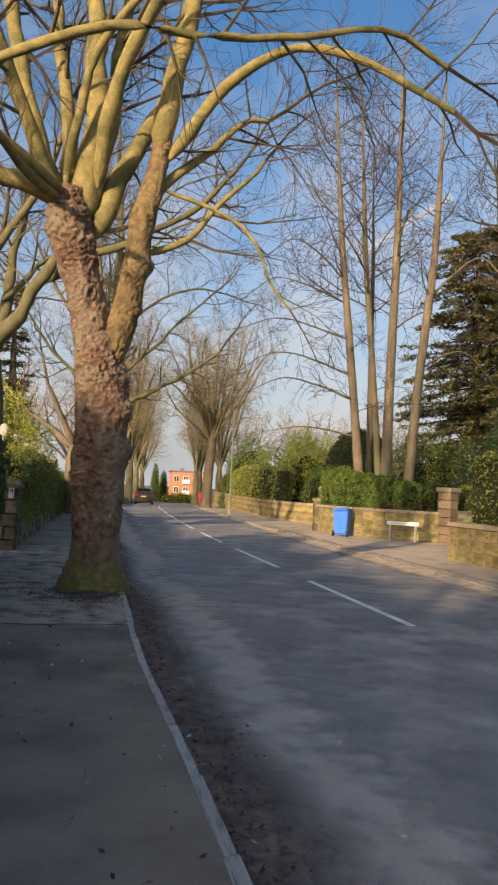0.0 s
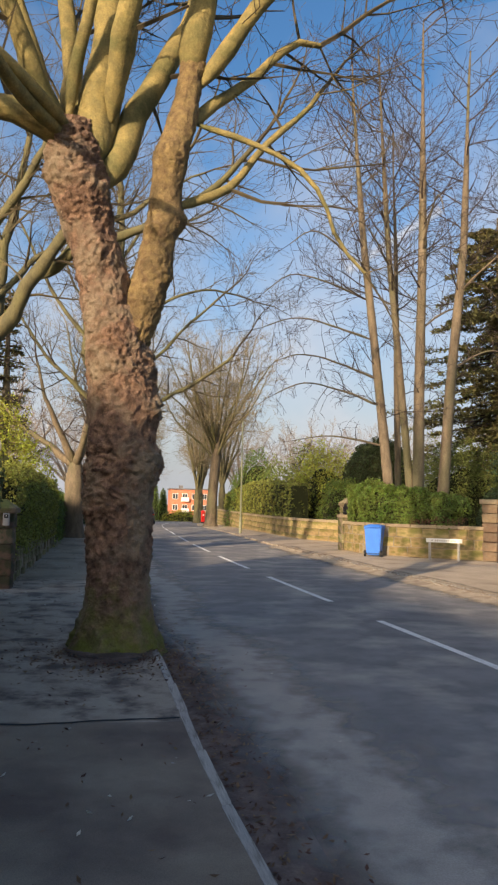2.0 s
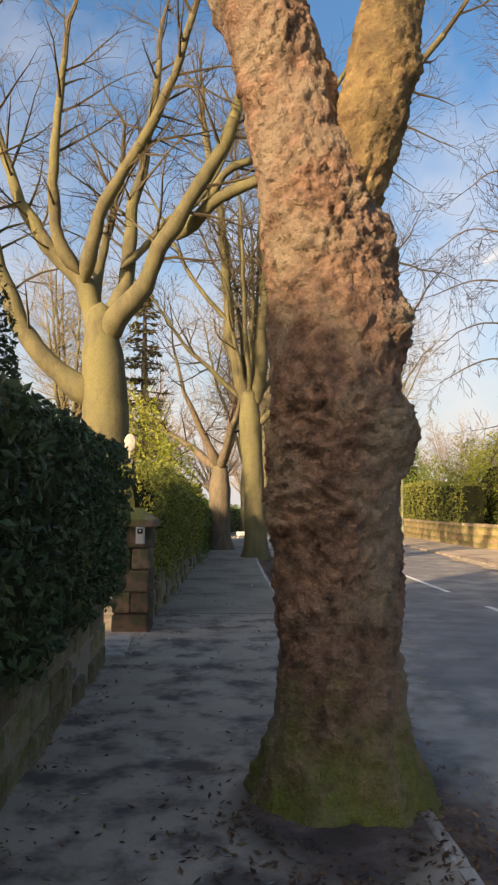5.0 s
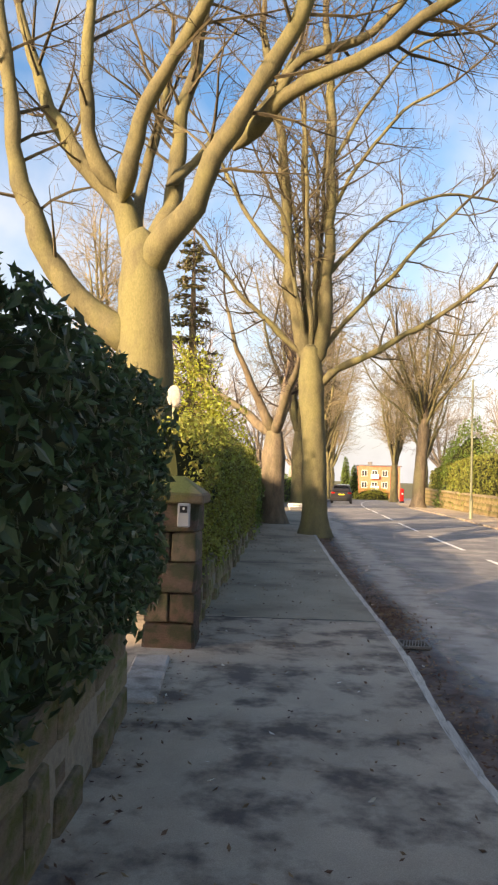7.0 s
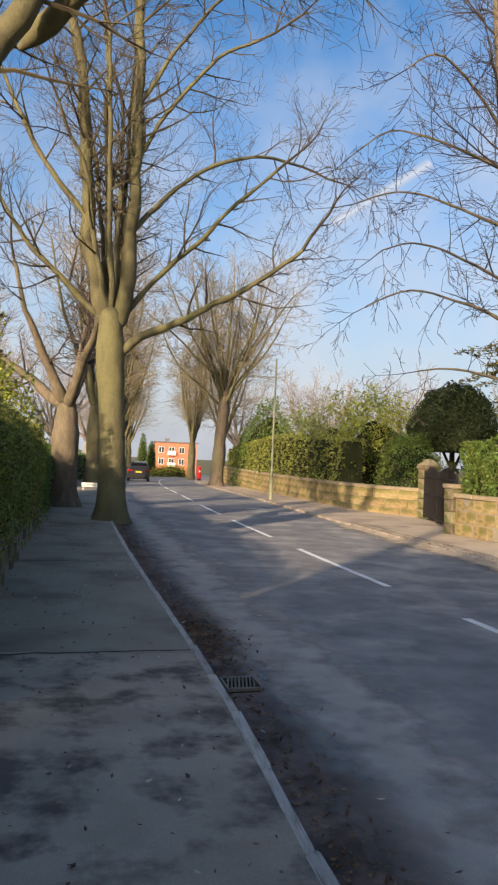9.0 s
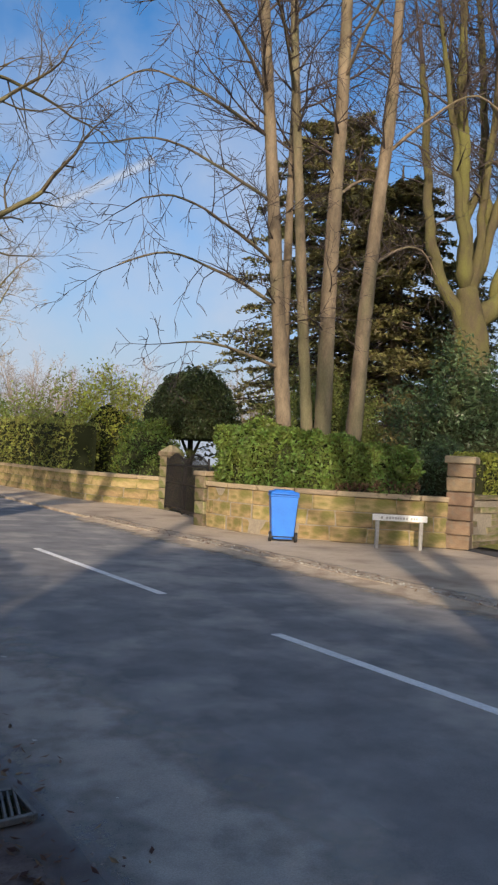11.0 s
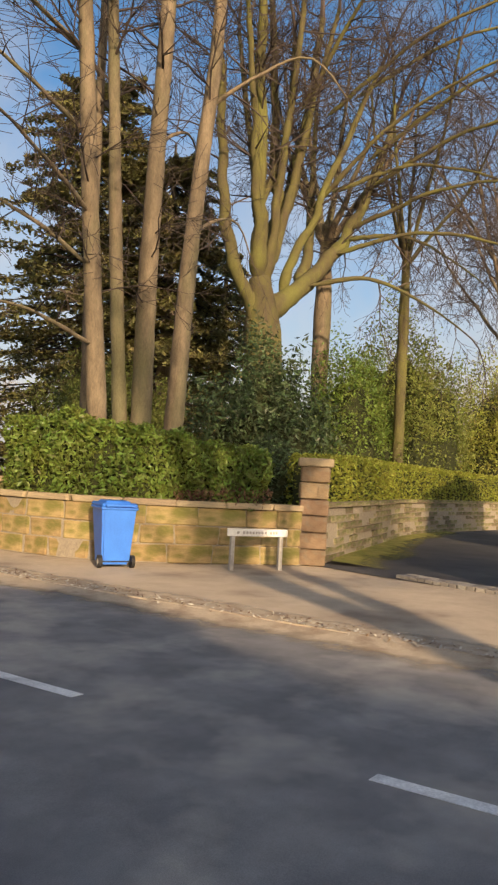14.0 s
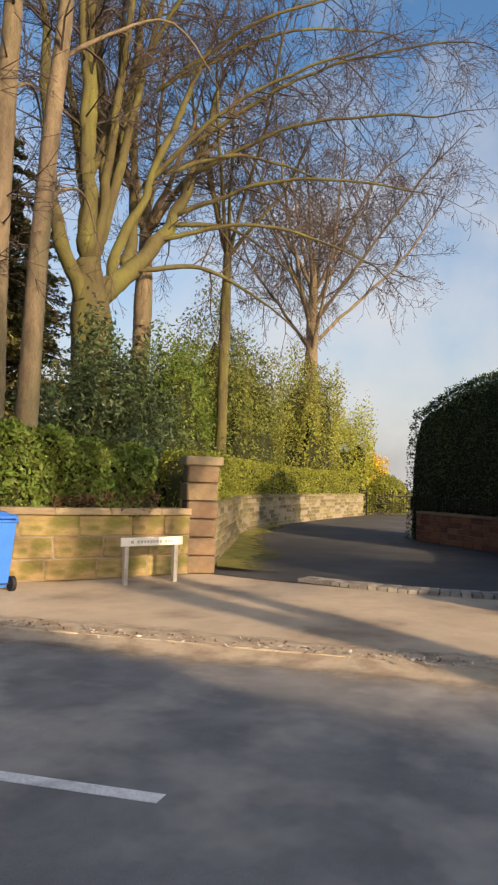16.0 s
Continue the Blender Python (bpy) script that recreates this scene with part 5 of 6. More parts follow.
hedge("dry_undergrowth", "dry brown leaves and twigs below the laurel hedge", [(8.9, 28.35), (9.5, 27.85), (10.45, 27.22)], 1.02, [1.28, 1.42, 1.4], 0.34, 0.04, 1500, LITTER, 101, 0.4, 0.16)
hedge("clipped_hedge", "neatly clipped yellow-green hedge above the stone wall", [(12.0, 27.4), (14, 28.0), (17, 28.9), (20.5, 30.0), (25, 30.5), (29, 30.5), (35, 30.2), (38.6, 29.8)], 1.0, [2.15, 2.3, 2.35, 2.35, 2.3, 2.3, 2.4], 0.5, 0.05, 36000, LEAF_CLIP, 77, 0.2, 0.05)
hedge("garden_hedge", "sunlit green hedge above the far sandstone wall", [(7.6, 42.5), (7.3, 47), (7.2, 53), (7.2, 60), (7.3, 66), (7.4, 80)], -0.5, [2.9, 3.2, 3.3, 3.1, 3.0, 2.6], 0.6, 0.075, 28000, LEAF_PRIVET, 78, 0.2, 0.2)
hedge("corner_hedge", "tall bright green hedge above the corner wall", [(9.3, 19.6), (9.6, 17.5), (10.3, 11), (11.1, 4)], 0.0, [2.9, 3.0, 3.0, 3.0], 0.6, 0.05, 14000, LEAF_PRIVET, 79, 0.3, 0.2)
hedge("great_yew_hedge", "huge dark clipped yew hedge with a rounded top", [(23.6, 24.0), (22.5, 22.6), (20.2, 20.6), (16.5, 19.0)], 0.0, [4.1, 4.75, 5.0, 5.1, 5.2, 5.2, 5.2], 1.15, 0.05, 36000, LEAF_DARK, 80, 0.55, 0.07)
bush("yew_bush", "dark upright yew bush behind the near hedge", -3.75, 14.5, 0.0, 0.62, 0.9, 4.0, 0.04, 9000, LEAF_DARK, 98, 0.15)
bush("topiary_tree", "dark dome-shaped topiary tree on a bare stem", 11.75, 42.0, 0.9, 1.85, 1.85, 4.35, 0.07, 14000, LEAF_BLACK, 81, 0.16, 0.3, "topiary", 0.86, 1.6)
bush("golden_bush", "rounded yellow-green evergreen bush above the wall", 9.6, 45.5, 0.3, 2.1, 2.0, 4.9, 0.07, 10000, LEAF_YELLOW, 82, 0.35, core=0.65, loose=0.25)
bush("green_bush", "rounded green bush behind the curved wall", 9.7, 41.2, 0.3, 1.4, 1.3, 2.9, 0.06, 6000, LEAF_LAUREL, 83, 0.25)
bush("olive_bush", "large olive-brown shrub behind the far wall", 10.4, 57, -0.4, 4.0, 3.5, 5.6, 0.10, 9000, LEAF_OLIVE, 84, 0.4, core=0.65, loose=0.3)
bush("olive_bush", "tall olive shrub beside the avenue", 8.6, 69, -0.6, 2.6, 3.5, 6.5, 0.10, 7000, LEAF_LAUREL, 85, 0.25)
bush("holly_bush", "dark glossy holly bushes under the beech", 16.2, 31.6, 1.0, 2.6, 1.5, 4.3, 0.08, 12000, LEAF_DARK, 86, 0.45, core=0.65, loose=0.3)
bush("holly_bush", "dark glossy evergreen bush beside the pier", 12.3, 28.6, 1.0, 0.9, 0.9, 1.5, 0.05, 5000, LEAF_DARK, 87, 0.2)
bush("rhododendron", "broad olive-green rhododendron above the clipped hedge", 29.5, 33.5, 0.9, 4.6, 2.4, 7.4, 0.075, 30000, LEAF_OLIVE, 88, 0.45, core=0.74, loose=0.28)
bush("rhododendron", "sunlit yellow-green rhododendron beside the side road", 36.2, 31.6, 0.9, 3.8, 1.8, 6.6, 0.075, 24000, LEAF_PRIVET, 89, 0.45, core=0.74, loose=0.28)
bush("rhododendron", "rounded yellow-green evergreen at the bend of the side road", 42.6, 30.6, 0.0, 2.9, 1.6, 6.0, 0.075, 12000, LEAF_YELLOW, 100, 0.45, core=0.6, loose=0.3)
bush("rhododendron", "dense green evergreen shrub in the garden", 24.2, 33.5, 0.9, 3.2, 1.6, 6.0, 0.07, 18000, LEAF_LAUREL, 90, 0.45, core=0.74, loose=0.28)
bush("forsythia_bush", "yellow flowering forsythia by the gate", 47.5, 30.2, 0.0, 1.3, 1.2, 3.9, 0.08, 3000, FLOWER, 91, 0.3)
bush("lawn_hedge", "yellow-green clipped bush beyond the gate", 43.5, 28.6, 0.0, 1.6, 1.3, 2.3, 0.07, 5000, LEAF_CLIP, 92, 0.1)
bush("sunlit_shrub", "tall yellow-green shrub behind the privet hedge", -5.0, 29.5, 0.0, 1.5, 1.6, 4.7, 0.06, 7000, LEAF_YELLOW, 93, 0.5, core=0.55)
bush("garden_shrub", "brown-green shrub in the limes' shade", 13.6, 35.5, 1.0, 2.4, 1.6, 3.6, 0.055, 16000, LEAF_OLIVE, 94, 0.45, core=0.6, loose=0.3)
for x, y, h, sd in ((-0.6, 128, 6.5, 95), (0.8, 131, 5.5, 96)):
    bush("cypress", "small green cypress before the distant flats", x, y, gz(y), 0.8, 0.8, h, 0.14, 1500, LEAF_LAUREL, sd, 0.1, 0.1)
bush("verge_shrub", "low yellow-green shrub at the road's end", 3.6, 126, gz(126), 3.0, 1.5, 1.8, 0.12, 2000, LEAF_YELLOW, 97, 0.3)

# ---- street furniture and small things ----


def wheelie_bin(x, y, z, turn):
    t = empty("wheelie_bin", 0, 0, 0, "bright blue plastic wheelie bin against the wall", "bin")
    bm = bmesh.new()
    bmesh.ops.create_cube(bm, size=1)
    for v in bm.verts:
        top = v.co.z > 0
        v.co = Vector((v.co.x * (0.56 if top else 0.44), v.co.y * (0.66 if top else 0.46) + (0.0 if top else 0.04), 0.05 + (v.co.z + 0.5) * 0.88))
    bmesh.ops.bevel(bm, geom=bm.edges[:], offset=0.03, segments=2, affect="EDGES")
    part("body", bm, BLUE, t)
    part("rim", merge(box(0, 0, 0.90, 0.60, 0.70, 0.05, 0.015), box(0, -0.345, 0.86, 0.36, 0.03, 0.05, 0.01)), BLUE, t)
    lid = merge(box(0, -0.01, 0.953, 0.60, 0.72, 0.055, 0.02, 0, 0.93), box(0, -0.02, 1.0, 0.44, 0.50, 0.04, 0.015, 0, 0.85))
    part("lid", lid, BLUE, t)
    part("handle", merge(rod((-0.24, 0.40, 0.97), (0.24, 0.40, 0.97), 0.016), box(-0.22, 0.365, 0.945, 0.03, 0.09, 0.04), box(0.22, 0.365, 0.945, 0.03, 0.09, 0.04)), BLUE, t)
    for s in (-1, 1):
        w = part("wheel", rod((s * 0.235, 0.27, 0.10), (s * 0.29, 0.27, 0.10), 0.10, sides=20), BLACKP, t, "black rubber wheel")
        part("hub", rod((s * 0.285, 0.27, 0.10), (s * 0.297, 0.27, 0.10), 0.045, sides=14), POSTGREY, w)
    part("axle", rod((-0.24, 0.27, 0.10), (0.24, 0.27, 0.10), 0.012), BLACKP, t)
    t.matrix_basis = pose(x, y, z, 0, 0, turn) @ Matrix.Diagonal((1.03, 1.03, 1.04, 1))
    return t


def name_board(name, label, a, b, ztop, board_h, legs=True, z=0.06):
    """A street name board between the ground points a and b; its small lettering shows as bars."""
    a, b = Vector((*a, 0)), Vector((*b, 0))
    m, d = (a + b) / 2, b - a
    w, turn = d.length, math.degrees(math.atan2(d.y, d.x))
    t = empty(name, 0, 0, 0, label, "street sign")
    part("board", box(0, 0, ztop - z - board_h, w, 0.035, board_h, 0.008), WHITE, t)
    if legs:
        for s in (-1, 1):
            part("leg", box(s * w * 0.40, 0.03, -0.06, 0.075, 0.075, ztop - z - 0.01, 0.01), POSTGREY, t, "grey concrete leg")
    rnd = random.Random(2)
    x = -w * 0.33
    chars = []
    while x < w * 0.33:
        c = rnd.uniform(0.025, 0.045)
        if rnd.random() > 0.12:
            chars.append(box(x, -0.0195, ztop - z - board_h * 0.68, c, 0.004, board_h * 0.34))
        x += c + 0.02
    part("lettering", merge(*chars), POSTGREY, t, "faded grey lettering")
    t.matrix_basis = pose(m.x, m.y, z, 0, 0, turn)
    return t


def keypad_box(x, y, z, turn):
    t = empty("keypad_box", 0, 0, 0, "grey entry keypad box fixed to the stone pier", "keypad")
    part("housing", box(0, 0, 0, 0.115, 0.06, 0.225, 0.012), METERGREY, t)
    part("screen", box(0, -0.031, 0.135, 0.07, 0.006, 0.065, 0.004), METERDARK, t, "black glossy display")
    part("lens", rod((0, -0.033, 0.175), (0, -0.039, 0.175), 0.012), FARWHITE, t)
    t.matrix_basis = pose(x, y, z, 0, 0, turn)
    return t


def drain(x, y, z, turn):
    t = empty("drain_grate", 0, 0, 0, "slotted cast iron gully grate in the gutter", "drain")
    # A thin plate; the pit's shade is painted into its colour.
    part("pit", box(0, 0, -0.03, 0.38, 0.34, 0.012), CORE, t, "plate painted with the shade of the gully pit")
    part("frame", merge(box(-0.2, 0, -0.018, 0.03, 0.40, 0.03, 0.004), box(0.2, 0, -0.018, 0.03, 0.40, 0.03, 0.004), box(0, -0.185, -0.018, 0.37, 0.03, 0.03, 0.004), box(0, 0.185, -0.018, 0.37, 0.03, 0.03, 0.004)), CASTIRON, t)
    for k in range(8):
        part("bar", box(-0.155 + 0.044 * k, 0, -0.016, 0.02, 0.345, 0.026, 0.004, -14), CASTIRON, t)
    t.matrix_basis = pose(x, y, z, 0, 0, turn) @ Matrix.Diagonal((0.7, 0.78, 1, 1))
    return t


def pillar_box(x, y, z):
    t = empty("pillar_box", 0, 0, 0, "red cast iron pillar box on the pavement", "post box")
    part("base", rod((0, 0, -0.05), (0, 0, 0.16), 0.26, 0.25, 24), BLACKP, t, "black painted base")
    part("body", rod((0, 0, 0.16), (0, 0, 1.38), 0.235, 0.235, 28), RED, t)
    part("cap", merge(rod((0, 0, 1.36), (0, 0, 1.44), 0.29, 0.29, 28), rod((0, 0, 1.44), (0, 0, 1.56), 0.28, 0.12, 28), rod((0, 0, 1.55), (0, 0, 1.6), 0.12, 0.05, 20)), RED, t)
    part("aperture", box(0, -0.24, 1.18, 0.27, 0.05, 0.05, 0.008), METERDARK, t, "dark posting slot")
    part("notice_plate", box(0, -0.235, 0.90, 0.16, 0.02, 0.20, 0.004), WHITE, t)
    part("door", box(0, -0.226, 0.35, 0.30, 0.03, 0.50, 0.01), RED, t)
    t.matrix_basis = pose(x, y, z, 0, 0, 12)
    return t


def lamp_pole(x, y, z, h, r):
    t = empty("street_pole", 0, 0, 0, "thin grey-green metal street pole on the pavement", "pole")
    part("base", rod((0, 0, -0.1), (0, 0, 0.9), r * 1.5, r * 1.45, 14), GALV, t)
    part("shaft", rod((0, 0, 0.88), (0, 0, h), r, r * 0.75, 14), GALV, t)
    part("cap", rod((0, 0, h), (0, 0, h + 0.03), r * 0.85, r * 0.3, 14), GALV, t)
    part("access_door", box(0, -r * 1.45, 0.35, 0.07, 0.02, 0.35, 0.004), GALV, t)
    t.matrix_basis = pose(x, y, z)
    return t


def garden_lamp(x, y, z):
    t = empty("garden_mirror", 0, 0, 0, "pale grey oval driveway mirror on a post above the hedge", "mirror")
    part("post", rod((0, 0, 0), (0, 0, 2.85), 0.03), GALV, t)
    bm = bmesh.new()
    bmesh.ops.create_uvsphere(bm, u_segments=20, v_segments=10, radius=1)
    bm.transform(Matrix.Translation((0, -0.03, 3.02)) @ Matrix.Diagonal((0.125, 0.05, 0.185, 1)))
    part("back", bm, POSTGREY, t, smooth=True)
    t.matrix_basis = pose(x, y, z)
    return t


def iron_gate(name, label, a, b, z, h, gap=0.11):
    a, b = Vector((*a, 0)), Vector((*b, 0))
    d = b - a
    w, turn = d.length, math.degrees(math.atan2(d.y, d.x))
    t = empty(name, 0, 0, 0, label, "gate")
    n = int(w / gap)
    for k in range(n + 1):
        u = k / n
        hh = h * (0.86 + 0.14 * math.sin(u * math.pi))
        part("bar", merge(rod((u * w, 0, 0.05), (u * w, 0, hh), 0.011, sides=6), rod((u * w, 0, hh), (u * w, 0, hh + 0.09), 0.02, 0.003, 6)), IRON, t)
    for zz in (0.12, h * 0.5, h * 0.82):
        part("rail", box(w / 2, 0, zz, w, 0.03, 0.045), IRON, t)
    for u in (0, 1):
        part("stile", box(u * w, 0, 0.02, 0.05, 0.05, h * 0.95), IRON, t)
    t.matrix_basis = pose(a.x, a.y, z, 0, 0, turn)
    return t


def people_carrier(x, y, z, turn):
    """A dark people carrier; its rear is at negative y."""
    t = empty("parked_car", 0, 0, 0, "dark grey people carrier with tinted windows on the road", "car")
    def shell(rows):
        vs, fs = [], []
        for yy, w0, z0, w1, z1, w2, z2 in rows:
            vs += [(-w0, yy, z0), (-w1, yy, z1), (-w2, yy, z2), (w2, yy, z2), (w1, yy, z1), (w0, yy, z0)]
        for i in range(len(rows) - 1):
            for k in range(6):
                fs.append((i * 6 + k, i * 6 + (k + 1) % 6, (i + 1) * 6 + (k + 1) % 6, (i + 1) * 6 + k))
        fs += [tuple(range(6)), tuple(range(len(vs) - 6, len(vs)))]
        bm = bmesh.new()
        bv = [bm.verts.new(v) for v in vs]
        for f in fs:
            bm.faces.new([bv[k] for k in f])
        bmesh.ops.recalc_face_normals(bm, faces=bm.faces[:])
        bmesh.ops.bevel(bm, geom=[e for e in bm.edges], offset=0.035, segments=2, affect="EDGES")
        return bm
    body = part("body", shell([(-2.38, 0.80, 0.32, 0.88, 0.62, 0.80, 0.98), (-2.25, 0.90, 0.26, 0.95, 0.66, 0.88, 1.04), (-1.0, 0.93, 0.24, 0.96, 0.68, 0.90, 1.02), (0.9, 0.93, 0.24, 0.96, 0.66, 0.88, 1.0), (1.55, 0.92, 0.26, 0.94, 0.62, 0.82, 0.96), (2.35, 0.78, 0.32, 0.84, 0.55, 0.66, 0.78)]), CARPAINT, t, smooth=False)
    part("cabin", shell([(-2.24, 0.86, 1.0, 0.84, 1.1, 0.78, 1.16), (-1.92, 0.88, 1.0, 0.80, 1.4, 0.66, 1.69), (-0.6, 0.88, 1.0, 0.80, 1.42, 0.66, 1.74), (0.5, 0.87, 0.98, 0.78, 1.4, 0.64, 1.68), (1.5, 0.80, 0.94, 0.74, 1.0, 0.60, 1.03)]), CARPAINT, t)
    rw = bmesh.new()
    rv = [rw.verts.new(v) for v in ((-0.74, -2.205, 1.10), (0.74, -2.205, 1.10), (0.62, -1.95, 1.60), (-0.62, -1.95, 1.60))]
    rw.faces.new(rv)
    bmesh.ops.solidify(rw, geom=rw.faces[:], thickness=0.02)
    rw.transform(Matrix.Translation((0, -0.045, 0)))
    part("rear_window", rw, CARGLASS, t)
    for s in (-1, 1):
        sw = bmesh.new()
        sv = [sw.verts.new(v) for v in ((s * 0.895, -1.75, 1.06), (s * 0.885, 0.9, 1.04), (s * 0.80, 0.35, 1.42), (s * 0.81, -1.65, 1.44))]
        sw.faces.new(sv)
        bmesh.ops.solidify(sw, geom=sw.faces[:], thickness=0.015)
        part("side_window", sw, CARGLASS, t)
        part("tail_lamp", box(s * 0.72, -2.40, 0.92, 0.34, 0.10, 0.14, 0.03), TAIL, t, "red tail lamp")
        part("reflector", box(s * 0.66, -2.405, 0.42, 0.24, 0.04, 0.06, 0.01), TAIL, t)
        part("door_mirror", box(s * 1.02, 0.75, 1.02, 0.18, 0.12, 0.15, 0.03), CARPAINT, t)
        for yy in (-1.42, 1.42):
            w = part("wheel", rod((s * 0.74, yy, 0.335), (s * 0.945, yy, 0.335), 0.335, sides=28), BLACKP, t, "black tyre")
            part("rim", merge(rod((s * 0.93, yy, 0.335), (s * 0.955, yy, 0.335), 0.23, sides=20)), CHROME, w, "alloy rim")
    part("number_plate", box(0, -2.43, 0.80, 0.52, 0.02, 0.11, 0.004), PLATE, t, "yellow rear number plate")
    part("boot_trim", box(0, -2.42, 0.95, 0.5, 0.02, 0.03, 0.005), CHROME, t)
    part("bumper", box(0, -2.36, 0.30, 1.66, 0.14, 0.22, 0.05), BLACKP, t)
    t.matrix_basis = pose(x, y, z, 0, 0, turn)
    return t


def flats(x, y, z, w, storeys, bays):
    """Distant brick flats with white windows and balconies."""
    t = empty("apartment_building", 0, 0, 0, "distant red brick flats with white-framed windows", "building")
    h = storeys * 2.7 + 0.6
    part("wall", box(0, 0, 0, w, 9, h), FARBRICK, t)
    part("roof", merge(box(0, 0, h, w + 0.6, 9.6, 0.3, 0.03), box(-w * 0.2, 0, h + 0.29, 1.0, 1.0, 0.8)), SLATE, t, "flat grey roof")
    for s in range(storeys):
        for b in range(bays):
            bx, bz = -w / 2 + w * (b + 0.5) / bays, 0.9 + s * 2.7
            if b % 3 == 1:
                bal = part("balcony", merge(box(bx, -4.9, bz - 0.5, w / bays * 0.8, 0.9, 0.15), box(bx, -5.3, bz - 0.4, w / bays * 0.8, 0.06, 0.9)), FARWHITE, t, "white balcony")
            win = part("window", box(bx, -4.5, bz, w / bays * 0.56, 0.14, 1.45, 0.01), FARWHITE, t)
            for k in (-1, 1):
                part("pane", box(bx + k * w / bays * 0.13, -4.58, bz + 0.1, w / bays * 0.22, 0.03, 1.25), FARGLASS, win)
    t.matrix_basis = pose(x, y, z, 0, 0, 3)
    return t


wheelie_bin(7.52, 28.33, 0.033, 153)
name_board("street_name_board", "white street name board on two short grey legs", (8.86, 26.98), (9.87, 26.44), 0.74, 0.13, True, 0.033)
name_board("street_name_board", "low white street name board beside the footway", (-3.75, 47.2), (-2.95, 47.4), 0.42, 0.20, True, 0.05)
keypad_box(-2.60, 17.195, 1.22, 4)
drain(kerb_l(18.35) + 0.155, 18.35, 0.014, 6)
pillar_box(5.6, 96, gz(96) + 0.05)
lamp_pole(4.78, 45.7, 0.04, 6.4, 0.055)
garden_lamp(-3.98, 22.6, 0)
iron_gate("iron_gate", "black iron driveway gate between stone piers", (8.6, 37.0), (8.05, 34.4), 0.06, 1.7)
iron_gate("iron_gate", "black iron driveway gate standing beside the pier", (7.95, 34.3), (7.45, 31.8), 0.06, 1.7)
iron_gate("entrance_gate", "low black iron entrance gate at the side road's end", (39.2, 29.0), (42.4, 26.4), 0.07, 1.25, 0.2)
rq = along([(21.9, 24.4), (20.6, 23.1), (19.1, 21.9), (16.5, 20.9)], 1.2)
for a, b in zip(rq, rq[1:]):
    iron_gate("railing", "black iron railing on the brick wall", (a.x, a.y), (b.x, b.y), 0.93, 0.42, 0.12)
people_carrier(-1.15, 79.0, gz(79) - 0.02, 0)
flats(7.4, 192, gz(192) - 1.2, 9.5, 3, 4)


def ridge_house(x, y, z, w, d, h, turn):
    t = empty("house", 0, 0, 0, "distant house with a slate roof behind the garden", "house")
    part("wall", box(0, 0, 0, w, d, h), FARBRICK, t)
    bm = bmesh.new()
    v = [bm.verts.new(p) for p in ((-w / 2 - 0.3, -d / 2 - 0.3, h), (w / 2 + 0.3, -d / 2 - 0.3, h), (w / 2 + 0.3, d / 2 + 0.3, h), (-w / 2 - 0.3, d / 2 + 0.3, h), (-w / 2 - 0.3, 0, h + d * 0.42), (w / 2 + 0.3, 0, h + d * 0.42))]
    for f in ((0, 1, 5, 4), (2, 3, 4, 5), (1, 2, 5), (3, 0, 4), (3, 2, 1, 0)):
        bm.faces.new([v[k] for k in f])
    part("roof", bm, SLATE, t, "grey slate roof")
    for k in (-0.28, 0.28):
        win = part("window", box(k * w, -d / 2 - 0.02, h * 0.55, 1.3, 0.1, 1.2), FARWHITE, t)
        part("pane", box(k * w, -d / 2 - 0.08, h * 0.55 + 0.1, 1.1, 0.03, 1.0), FARGLASS, win)
    t.matrix_basis = pose(x, y, z, 0, 0, turn)
    return t


ridge_house(52, 40, 0.2, 10, 8, 3.2, -60)

# thin cloud low in the sky, and a vapour trail


def cloud_sheet(name, label, rows):
    """A far sheet from rows of points; its first and last rows fade out."""
    m = len(rows[0])
    ob = mesh(name, [p for r in rows for p in r], [(i * m + k, i * m + k + 1, (i + 1) * m + k + 1, (i + 1) * m + k) for i in range(len(rows) - 1) for k in range(m - 1)], CLOUD, smooth=True)
    half = (len(rows) - 1) / 2
    vals = [(0.74 - 0.082 * i) if name == "cloud_bank" else 0.9 - 0.75 * abs(i - half) / half for i in range(len(rows)) for _ in range(m)]
    ob.data.attributes.new("fade", "FLOAT", "POINT").data.foreach_set("value", vals)
    return tagged(ob, label, kind="structure")


cloud_sheet("cloud_bank", "thin white cloud low in the sky", [[(2200 * math.sin(a), 2200 * math.cos(a), h) for a in np.linspace(-0.9, 1.9, 60)] for h in np.linspace(-40, 1500, 9)])
ca, cb = Vector((2000 * math.sin(0.245), 2000 * math.cos(0.245), 640)), Vector((2000 * math.sin(0.37), 2000 * math.cos(0.37), 800))
cw = Vector((-12, 0, 15))
cloud_sheet("cloud_trail", "white vapour trail across the blue sky", [[ca + (cb - ca) * u + cw * w for u in np.linspace(0, 1, 12)] for w in (-1, -0.5, 0, 0.5, 1)])

# ---- loose leaves and grit ----


def scatter(name, label, pts, size, material, seed, lift=0.01):
    rng = np.random.default_rng(seed)
    pts = np.array(pts)
    pts[:, 2] += lift + rng.uniform(0, 0.012, len(pts))
    v, q = leaf_arrays(rng, pts, np.tile([0, 0, 1.0], (len(pts), 1)), size, 2.2)
    return tagged(fast_mesh(name, v, q, material), label, "leaf litter", kind="stuff")


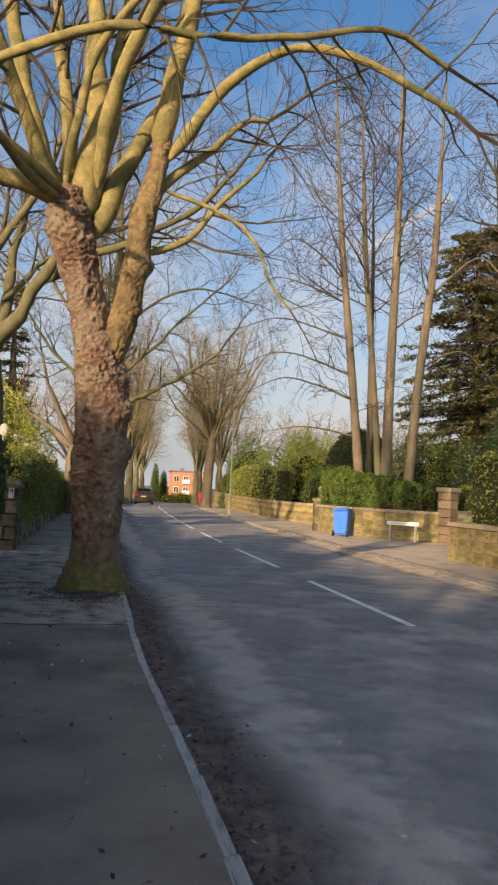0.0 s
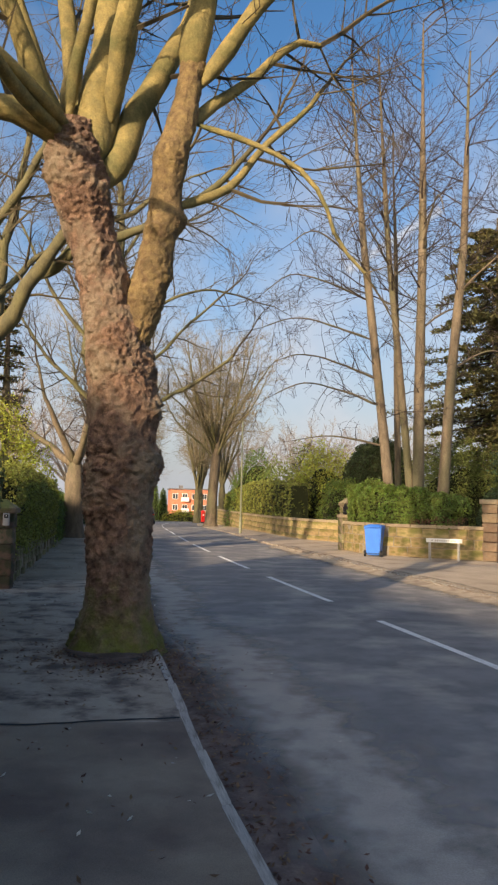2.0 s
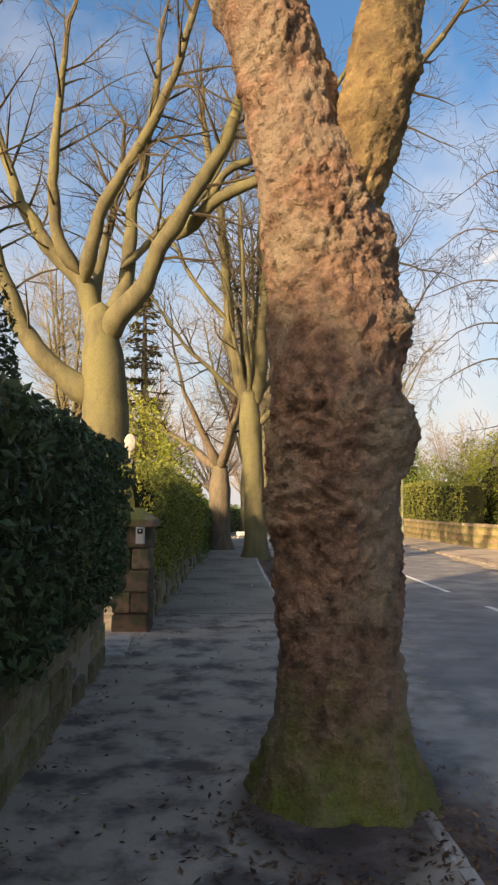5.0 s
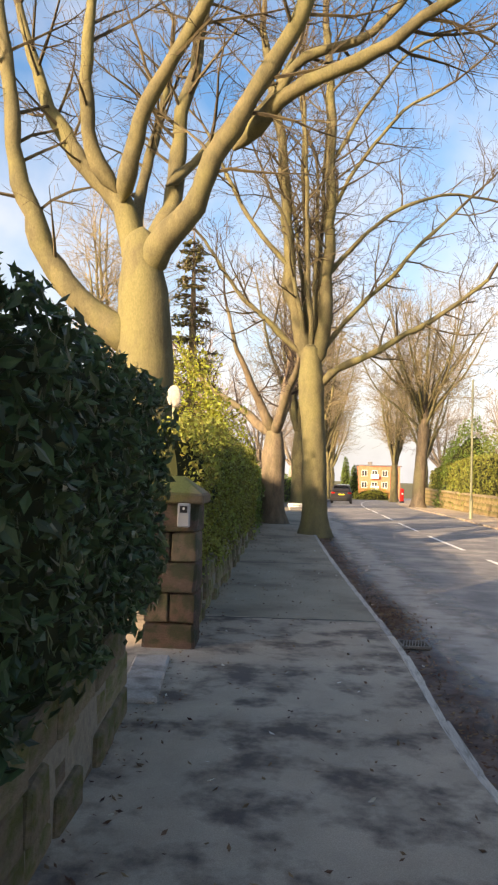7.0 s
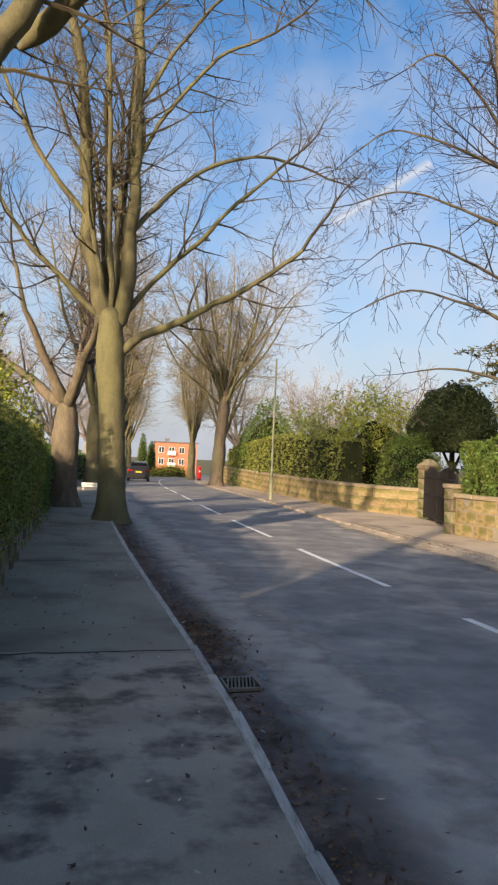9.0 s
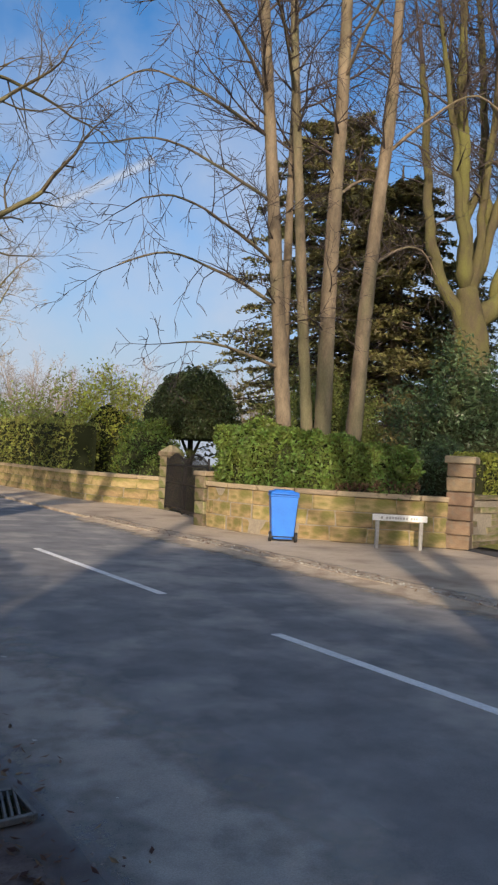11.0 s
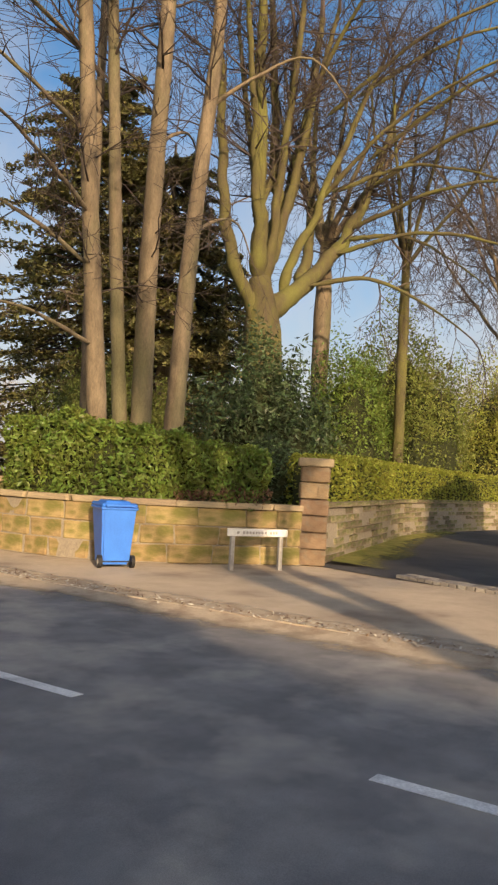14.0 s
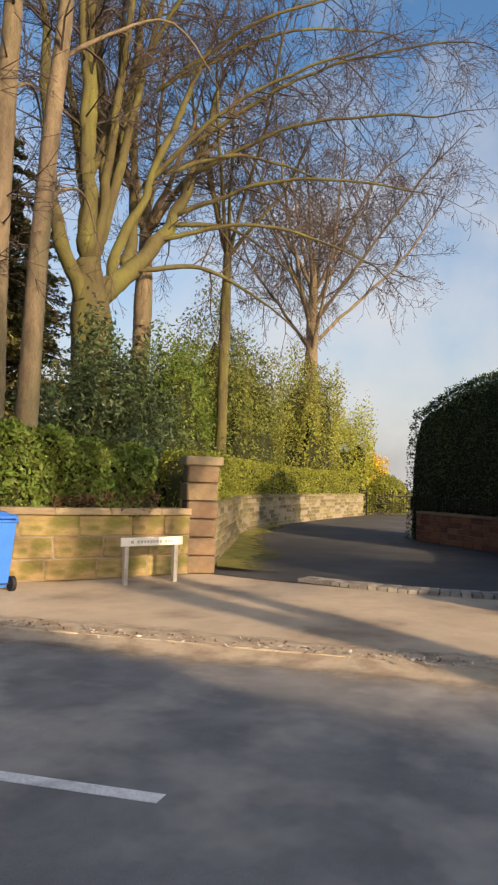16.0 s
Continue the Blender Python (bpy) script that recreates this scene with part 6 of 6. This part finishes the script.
# seams where the footway has been dug up and mended
for sy, sx in ((9.1, 0.0), (19.1, 0.0), (24.6, 0.0)):
    sp = [(kerb_l(sy) - 0.13 - 2.2 * u, sy - 0.25 * u + 0.05 * noise.noise(Vector((u * 9, sy, 0)))) for u in np.linspace(0, 1, 24)]
    sv = [(x, y + s * (0.018 + 0.012 * noise.noise(Vector((x * 7, y, 2)))), 0.0885) for x, y in sp for s in (-1, 1)]
    tagged(mesh("footway_seam", sv, [(2 * k, 2 * k + 1, 2 * k + 3, 2 * k + 2) for k in range(len(sp) - 1)], BLACKP), "dark tarred seam across the footway", "seam", kind="structure")
# bare earth among the plane tree's roots
rv, rf = [], []
for i in range(9):
    for k in range(36):
        a = 2 * math.pi * k / 36
        rr = (0.25 + 0.75 * i / 8) * (1 + 0.2 * noise.noise(Vector((math.cos(a) * 1.5, math.sin(a) * 1.5, 1))))
        rv.append((-0.34 + rr * 0.62 * math.cos(a), 11.75 + rr * 1.15 * math.sin(a), 0.115 - 0.026 * i / 8))
        if i:
            rf.append(((i - 1) * 36 + k, (i - 1) * 36 + (k + 1) % 36, i * 36 + (k + 1) % 36, i * 36 + k))
earth = tagged(mesh("root_earth", rv, rf, SOIL, smooth=True), "bare brown earth round the plane tree's roots", "earth", kind="structure")
earth.data.attributes.new("fade", "FLOAT", "POINT").data.foreach_set("value", [1.2 - 1.1 * (k // 36) / 8 for k in range(len(rv))])
lr = random.Random(77)
scatter("gutter_leaves", "dead brown leaves along the gutter", [(kerb_l(y) + abs(lr.gauss(0.03, 0.22)), y, -0.015) for y in (lr.uniform(-2, 40) for _ in range(5200))], 0.022, LITTER, 1)
scatter("leaf_pile", "brown leaves and twigs beside the drain", [(kerb_l(y) + 0.05 + abs(lr.gauss(0, 0.2)), y, -0.012) for y in (lr.gauss(20.0, 0.6) for _ in range(600))], 0.028, LITTER, 2)
scatter("root_leaves", "dead leaves round the plane tree's roots", [(-0.3 + lr.gauss(0, 0.5), 11.3 + lr.gauss(0, 0.45), 0.085) for _ in range(1100)], 0.024, LITTER, 3)
scatter("footway_leaves", "scattered dead leaves on the footway", [(kerb_l(y) - lr.uniform(0.2, 2.5), y, 0.086) for y in (lr.uniform(-2, 34) for _ in range(1100))], 0.021, LITTER, 4)
scatter("wall_foot_leaves", "dead leaves at the foot of the wall", [(kerb_l(y) - 2.15 + lr.gauss(0, 0.12), y, 0.086) for y in (lr.uniform(4, 30) for _ in range(700))], 0.02, LITTER, 5)
scatter("pale_scraps", "pale scraps of bark and paper on the ground", [(kerb_l(y) - lr.uniform(-1.0, 2.3), y, 0.087) for y in (lr.uniform(2, 30) for _ in range(150))], 0.024, PALE, 6)
scatter("far_gutter_leaves", "pale dry leaves along the sunny gutter", [(kerb_r(y) + 0.12 + lr.gauss(0, 0.14), y, 0.035) for y in (lr.uniform(15, 34) for _ in range(650))], 0.028, LITTER, 7)
scatter("far_pale_leaves", "pale straw and leaves along the sunny kerb", [(kerb_r(y) + 0.1 + lr.gauss(0, 0.10), y, 0.036) for y in (lr.uniform(16, 29) for _ in range(520))], 0.03, PALE, 8)
